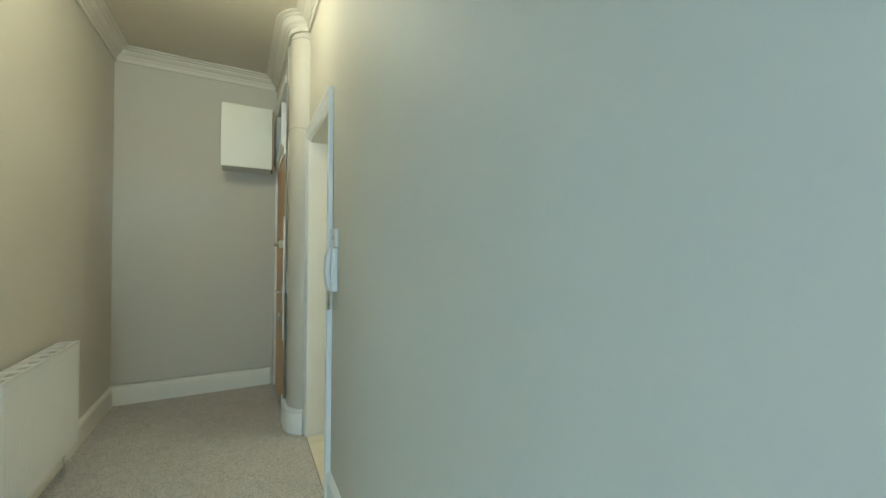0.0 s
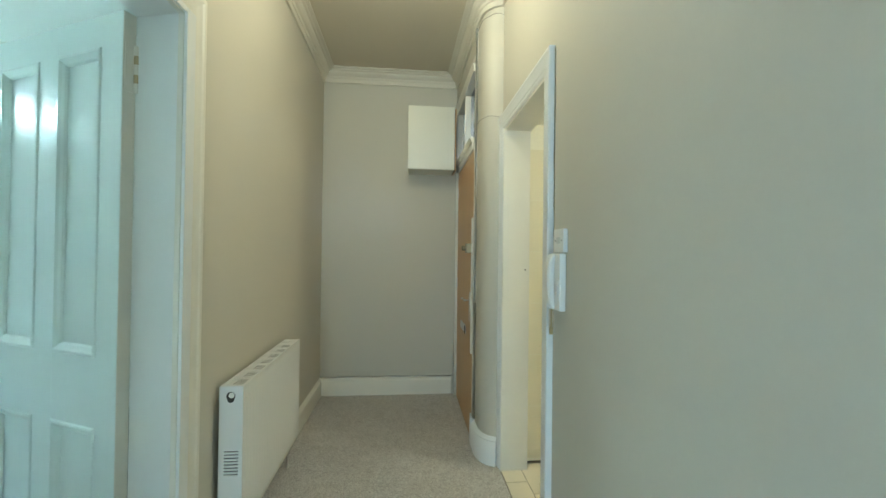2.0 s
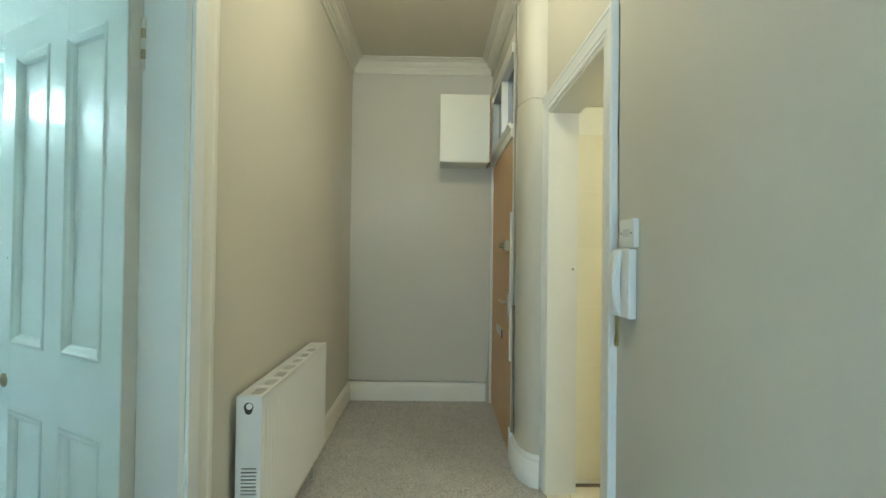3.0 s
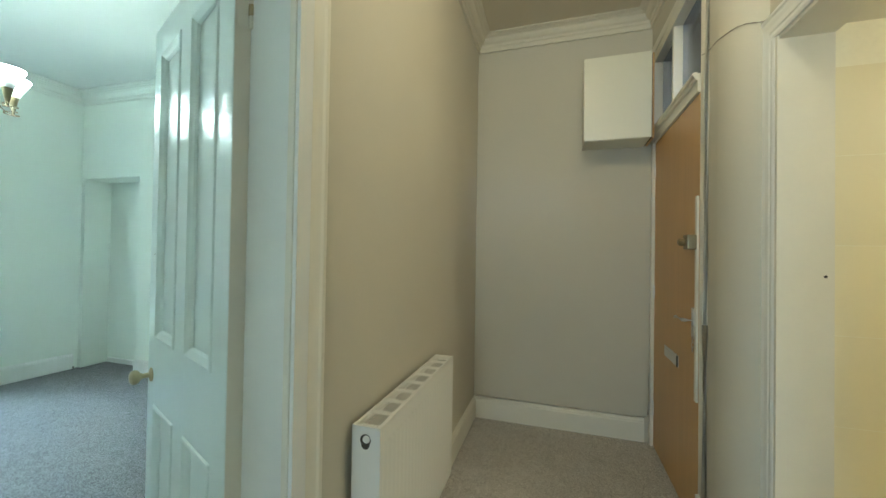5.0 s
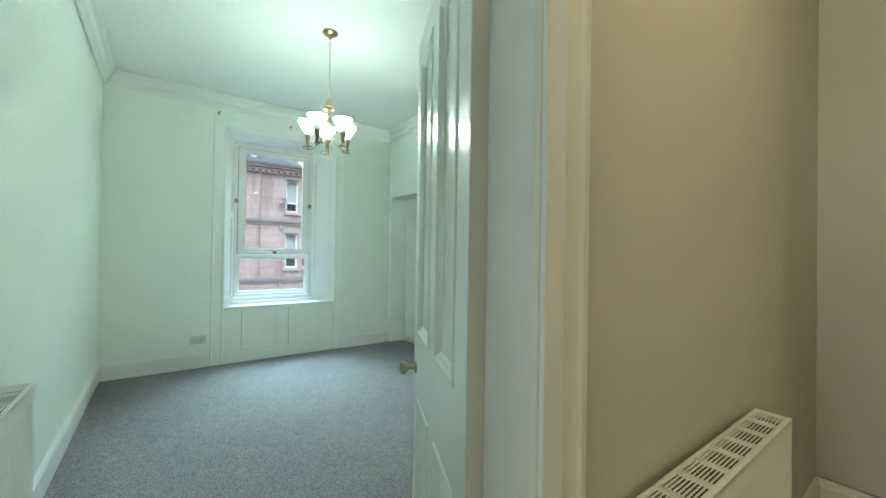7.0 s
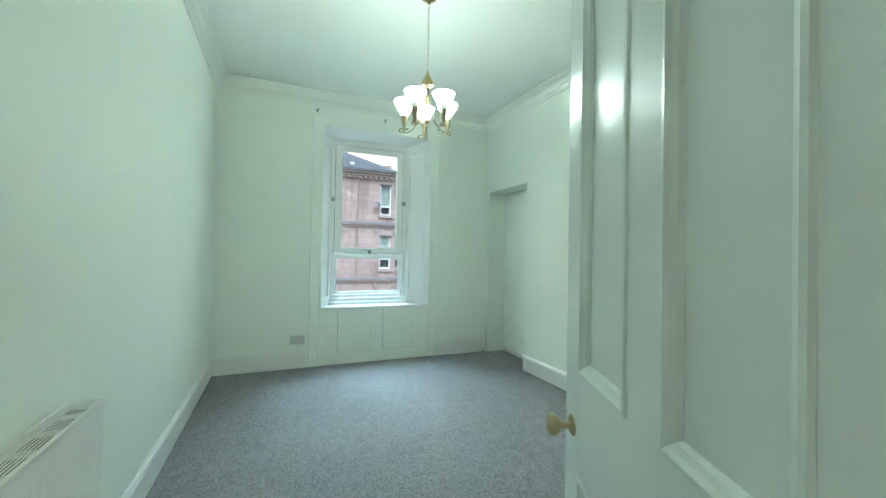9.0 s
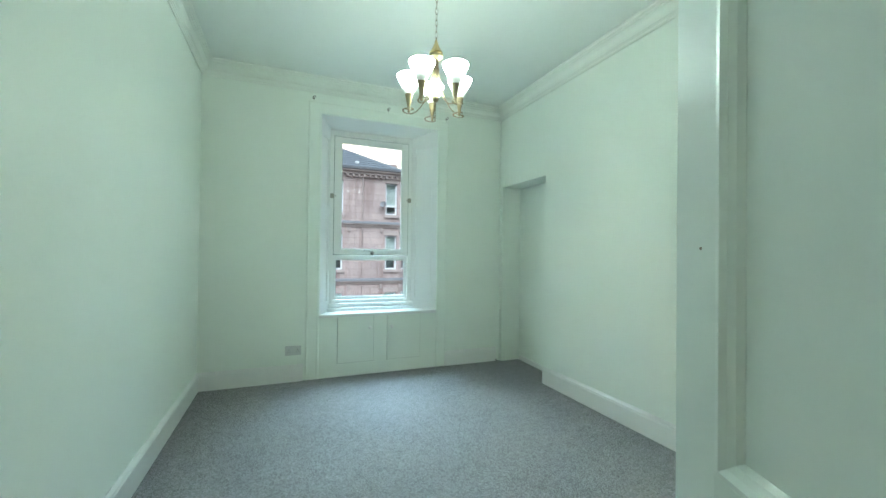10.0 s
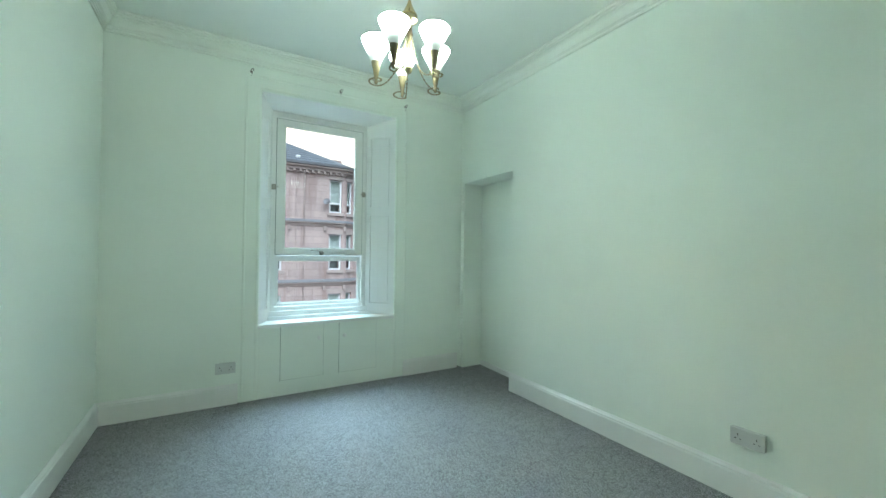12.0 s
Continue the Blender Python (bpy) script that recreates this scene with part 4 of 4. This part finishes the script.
part("back_box", box(-0.012, 0.0, -0.045, 0.045, 0.0, 0.090, 0.003), M_PLASTIC, sw)
part("plate", box(-0.018, -0.0122, -0.046, 0.046, -0.001, 0.091, 0.002), M_PLASTIC, sw)
part("fuse_cover", box(-0.0192, -0.0181, -0.019, 0.019, 0.034, 0.058, 0.0005), M_SOCKET, sw, "grey fuse cover")
for y in (-0.030, 0.030):
    part("screw", lathe(bmesh.new(), [(0.0, 0), (0.0035, 0), (0.0035, 0.001), (0, 0.001)], 8, Matrix.Translation((-0.0181, y, 0.045)) @ pose(0, 0, 0, 0, -90)), M_IRON, sw)


# ---- sockets ----
def socket(label, at):
    """A double socket; its back on y = 0, facing -y."""
    s = thing("double_socket", label, "socket", at)
    part("back_box", box(-0.071, 0.071, -0.022, 0.0, 0.001, 0.085, 0.002), M_SOCKET, s)
    part("plate", box(-0.073, 0.073, -0.030, -0.0222, 0.0, 0.086, 0.002), M_SOCKET, s)
    for x in (-0.040, 0.040):
        bm = bmesh.new()
        quad_box(bm, x - 0.002, x + 0.002, -0.0308, -0.0298, 0.048, 0.058)
        for e in (-0.011, 0.011):
            quad_box(bm, x + e - 0.0035, x + e + 0.0035, -0.0308, -0.0298, 0.030, 0.034)
        part("pin_holes", bm, M_DARK, s)
    for x in (-0.012, 0.012):
        part("rocker", box(x - 0.007, x + 0.007, -0.0330, -0.0302, 0.058, 0.076, 0.001), M_SOCKET, s)
    return s


socket("white double wall socket above the skirting on green wall", Matrix.Translation((XW, 1.809, 0.262)) @ pose(0, 0, 0, 0, 0, 90))
socket("white double wall socket above the long skirting board", Matrix.Translation((-2.835, n_at(-2.835), 0.293)) @ pose(0, 0, 0, 0, 0, math.degrees(math.atan2(nd.y, nd.x))))

# ---- curtain hooks and pipe stub ----
for y, z in ((1.958, 2.805), (2.715, 2.800), (3.385, 2.790)):
    h = thing("curtain_hook", "small rusty curtain rail hook screwed to the wall", "hook", Matrix.Translation((XW, y, z)), "curtain rail hooks")
    part("plate", box(0.0, 0.004, -0.006, 0.006, -0.010, 0.012, 0.001), M_IRON, h)
    part("hook", tube(bmesh.new(), [(0.003, -0.004, 0.004), (0.016, 0.004, 0.016), (0.022, 0.016, 0.020), (0.020, 0.020, 0.008), (0.014, 0.008, -0.006), (0.010, 0.002, -0.040)], 0.0042, 6), M_IRON, h, "", True)
stub = thing("pipe_stub", "cut dark pipe stub poking through the carpet in the corner", "pipe", Matrix.Translation((-5.455, 4.035, 0)))
part("pipe", tube(bmesh.new(), [(0, 0, -0.01), (0.004, 0, 0.022), (0.022, -0.01, 0.030)], 0.008, 8), M_IRON, stub, "", True)


# ---- cables ----
def cable(label, points, radius=0.003, mat=M_CABLE):
    c = thing("cable", label, "cable", Matrix.Translation(points[0]))
    o = Vector(points[0])
    part("sheath", tube(bmesh.new(), [Vector(q) - o for q in points], radius, 6), mat, c, "", True)


ring = [(0.140, 3.42, 2.262), (0.142, 3.39, 2.250), (0.153, 3.34, 2.246), (0.155, 3.30, 2.246)] + [(x - 0.004, y - 0.002, 2.246 - 0.003 * i - 0.004 * math.sin(i * 1.1)) for i, (x, y) in enumerate(PIER)]
cable("thin dark cable looped round the pier at door-head height", ring, 0.0024)
ring = [(0.150, 3.42, 2.918), (0.153, 3.36, 2.912), (0.155, 3.30, 2.906)] + [(x - 0.004, y - 0.002, 2.902 - 0.002 * i + 0.004 * math.sin(i * 1.3)) for i, (x, y) in enumerate(PIER)]
cable("thin dark cable looped round the pier under the cornice", ring, 0.0024)
cable("painted vertical cable conduit beside the front door frame", [(0.150, 3.366, 0.19), (0.150, 3.366, 1.0), (0.150, 3.364, 2.05), (0.150, 3.366, 2.93)], 0.013, M_OLDTRIM)
px = ex - 0.002
cable("painted cable down the architrave to the entry phone", [(px, 2.276, 2.205), (px, 2.274, 1.95), (px, 2.276, 1.75), (px, 2.272, 1.55), (px, 2.270, 1.42), (px - 0.004, 2.245, 1.352)], 0.003, M_CREAMCABLE)
cable("white cable clipped along the hall skirting top", [(-1.12, 4.335, 0.175), (-0.9, 4.342, 0.170), (-0.5, 4.342, 0.168), (0.0, 4.342, 0.166), (0.10, 4.335, 0.172), (0.118, 4.30, 0.21), (0.121, 4.29, 0.6)], 0.004, M_OLDTRIM)

# ---- street and tenement opposite ----
GZ = -7.2
structure("ground", box(-400, -5.95, -300, 300, GZ - 0.2, GZ), M_ROAD, "grey asphalt street and ground far below", "ground")
structure("pavement", box(-21.5, -18.5, -40, 60, GZ, GZ + 0.14), M_STONETRIM, "pale stone pavement before the tenement", "pavement")
XF = -22.0
ten = thing("tenement", "red sandstone tenement across the street with slate hipped roof", "building", Matrix.Translation((XF, 0, GZ)))
YC = 7.05      # corner where the canted bay begins
COLS = (3.30, 6.25)
ROWS_Z = ((5.10, 3.34), (2.20, 0.31), (-0.95, -2.85), (-4.1, -6.0))


def tz(z):
    return z - GZ


holes = []
for y in (-2.6, 0.35, *COLS):
    for top, low in ROWS_Z:
        holes.append((y + 12, y + 12 + 0.66, tz(low), tz(top)))
bm = wall(bmesh.new(), (0, -12), (0, YC), 0.45, 0, tz(5.62), holes)
part("wall", bm, M_STONE, ten, "stained red sandstone ashlar")
bay_dir = Vector((-0.52, 0.854))
bay_end = Vector((0, YC)) + bay_dir * 1.6
hb = [(0.18, 0.62, tz(low), tz(top)) for top, low in ROWS_Z] + [(0.98, 1.42, tz(low), tz(top)) for top, low in ROWS_Z]
part("wall", wall(bmesh.new(), (0, YC), tuple(bay_end), 0.45, 0, tz(5.62), hb), M_STONE, ten)
part("wall", wall(bmesh.new(), tuple(bay_end), (bay_end.x - 12, bay_end.y + 0.2), 0.45, 0, tz(5.62)), M_STONE, ten)
FRONT = [(0, -12), (0, YC), tuple(bay_end), (bay_end.x - 12, bay_end.y + 0.2)]
for zc in (2.78, -0.33, -3.45):
    prof = [(0, zc - 0.20), (0.05, zc - 0.17), (0.09, zc - 0.06), (0.16, zc - 0.03), (0.17, zc + 0.05), (0.05, zc + 0.13), (0, zc + 0.15)]
    part("string_course", run(bmesh.new(), [(o, tz(z)) for o, z in prof], FRONT), M_STONETRIM, ten, "moulded stone string course black with dirt")
    part("lead_flashing", run(bmesh.new(), [(0, tz(zc + 0.151)), (0.172, tz(zc + 0.054)), (0.178, tz(zc + 0.02)), (0.175, tz(zc + 0.06)), (0, tz(zc + 0.17))], FRONT), M_LEAD, ten)
prof = [(0, 5.30), (0.06, 5.32), (0.06, 5.42), (0.20, 5.46), (0.22, 5.56), (0.34, 5.60), (0.36, 5.68), (0, 5.70)]
part("eaves_cornice", run(bmesh.new(), [(o, tz(z)) for o, z in prof], FRONT), M_STONETRIM, ten, "bracketed stone eaves cornice")
y = -11.8
while y < YC:
    part("bracket", box(0.02, 0.20, y, y + 0.12, tz(5.33), tz(5.455)), M_STONETRIM, ten)
    y += 0.30
part("gutter", run(bmesh.new(), [(0.30, tz(5.68)), (0.42, tz(5.70)), (0.44, tz(5.80)), (0.40, tz(5.80)), (0.30, tz(5.74))], FRONT), M_LEAD, ten)
bm = bmesh.new()
e = [Vector((0.36, -12.3, tz(5.72))), Vector((0.36, YC + 0.1, tz(5.72))), Vector((bay_end.x + 0.3, bay_end.y + 0.25, tz(5.72))), Vector((bay_end.x - 12, bay_end.y + 0.4, tz(5.72)))]
ridge = [Vector((-4.2, -12.3, tz(8.5))), Vector((-4.2, 2.2, tz(8.5)))]
v = [bm.verts.new(q) for q in (*e, *ridge)]
bm.faces.new((v[0], v[1], v[5], v[4]))
bm.faces.new((v[1], v[2], v[5]))
bm.faces.new((v[2], v[3], v[5]))
bm.faces.new((v[3], v[0], v[4], v[5]))
bm.faces.new((v[0], v[3], v[2], v[1]))
part("roof", bm, M_SLATE, ten, "wet grey slate hipped roof")
bm = bmesh.new()
for k in range(1, 16):
    u = k / 16
    a = e[0].lerp(ridge[0], u) + Vector((0.01, 0, 0.012))
    b = e[1].lerp(ridge[1], u) + Vector((0.01, 0, 0.012))
    tube(bm, [a, b], 0.012, 4)
part("slate_courses", bm, M_SLATE, ten, "edges of slate courses")
part("roof_vent", lathe(bmesh.new(), [(0.0, tz(6.02)), (0.09, tz(6.02)), (0.09, tz(6.14)), (0.13, tz(6.15)), (0.11, tz(6.24)), (0, tz(6.26))], 12, Matrix.Translation((-0.3, 4.7, 0))), M_UPVC, ten, "white round roof vent", True)
part("chimney", box(-3.6, -2.9, 7.1, 7.6, tz(5.9), tz(6.9), 0.02), M_STONE, ten, "small stone chimney stack")
for yy in (4.58, 4.98):
    part("downpipe", tube(bmesh.new(), [(0.05, yy, tz(5.4)), (0.05, yy, tz(-7.0))], 0.035 if yy > 4.8 else 0.012, 8), M_STONETRIM, ten)


def tenement_window(a, b, low, top, inward, curtain):
    """A white framed window between plan points a and b, set back into the stone."""
    a, b = Vector((*a, 0)), Vector((*b, 0))
    way = (b - a).normalized()
    out = Vector((way.y, -way.x, 0))
    turn = Matrix(((way.x, out.x, 0, a.x), (way.y, out.y, 0, a.y), (0, 0, 1, 0), (0, 0, 0, 1)))
    w = (b - a).length
    d = -inward
    bm = bmesh.new()
    f = 0.085
    for x0, x1, z0, z1 in ((0, f, low, top), (w - f, w, low, top), (f, w - f, low, low + f), (f, w - f, top - f, top), (f, w - f, low + (top - low) * 0.27, low + (top - low) * 0.27 + f)):
        quad_box(bm, x0, x1, d - 0.07, d, tz(z0), tz(z1), 0, turn)
    win = part("window", bm, M_UPVC, ten, "white framed window")
    part("pane", quad_box(bmesh.new(), f, w - f, d - 0.05, d - 0.04, tz(low + f), tz(top - f), 0, turn), M_GLASS, win)
    # With no curtain, this sheet and the interior only paint the room's shade.
    part("curtain", quad_box(bmesh.new(), 0, w, d - 0.20, d - 0.17, tz(low + (top - low) * 0.27), tz(top), 0, turn), M_CURTAIN if curtain else M_ROOMDARK, win)
    part("interior", quad_box(bmesh.new(), -0.1, w + 0.1, d - 0.40, d - 0.35, tz(low), tz(top), 0, turn), M_ROOMDARK, win)
    part("sill", quad_box(bmesh.new(), -0.10, w + 0.10, -0.2, 0.09, tz(low - 0.16), tz(low), 0.01, turn), M_STONETRIM, win)
    part("lintel", quad_box(bmesh.new(), -0.09, w + 0.09, -0.1, 0.02, tz(top), tz(top + 0.26), 0.008, turn), M_STONETRIM, win)


for y in (-2.6, 0.35, *COLS):
    for k, (top, low) in enumerate(ROWS_Z):
        tenement_window((0, y), (0, y + 0.66), low, top, 0.13, k % 2 == 0 or y > 6)
for top, low in ROWS_Z:
    for s0 in (0.18, 0.98):
        a = Vector((0, YC)) + bay_dir * s0
        b = Vector((0, YC)) + bay_dir * (s0 + 0.44)
        tenement_window(tuple(a), tuple(b), low, top, 0.12, True)
for y in (3.05, 4.22, 5.95, 7.0):
    for zc in (2.38, -0.73):
        part("console", box(0.0, 0.10, y, y + 0.14, tz(zc), tz(zc + 0.22), 0.01), M_STONETRIM, ten)
dish = thing("satellite_dish", "grey satellite dish on a bracket beside a window", "satellite dish", Matrix.Translation((XF, 6.06, 3.85)))
part("reflector", shell(bmesh.new(), [(0.02, 0.0), (0.08, 0.015), (0.14, 0.04), (0.18, 0.07), (0.18, 0.08), (0.14, 0.052), (0.08, 0.027), (0.02, 0.015)], 18), M_LEAD, dish, "", True, at=Matrix.Translation((0.32, 0, 0)) @ pose(0, 0, 0, 62, 0, 60))
part("arm", tube(bmesh.new(), [(0.0, 0.05, -0.10), (0.25, 0.05, -0.10), (0.34, 0.0, 0.0), (0.62, 0.12, -0.06)], 0.02, 6), M_LEAD, dish, "", True)

# ---- tiles, last ----
tile_mesh = finish("tile", box(0.0, 0.248, -0.0012, 0.0, 0.0, 0.3325, 0.0005), M_TILE)
for i in range(6):
    for j in range(6):
        ob = new("tile", tile_mesh)
        ob.parent = BWALL
        ob.matrix_basis = Matrix.Translation((0.446 + 0.25 * i, 3.1545, 0.019 + 0.335 * j))
FB = bpy.data.objects["floor_bathroom"]
ft_mesh = finish("floor_tile", box(0.0, 0.294, 0.0, 0.294, -0.006, 0.006, 0.002), M_FTILE)
for i in range(5):
    for j in range(6):
        ob = new("floor_tile", ft_mesh)
        ob.parent = FB
        ob.matrix_basis = Matrix.Translation((0.402 + 0.30 * i, 1.32 + 0.30 * j, 0.0))
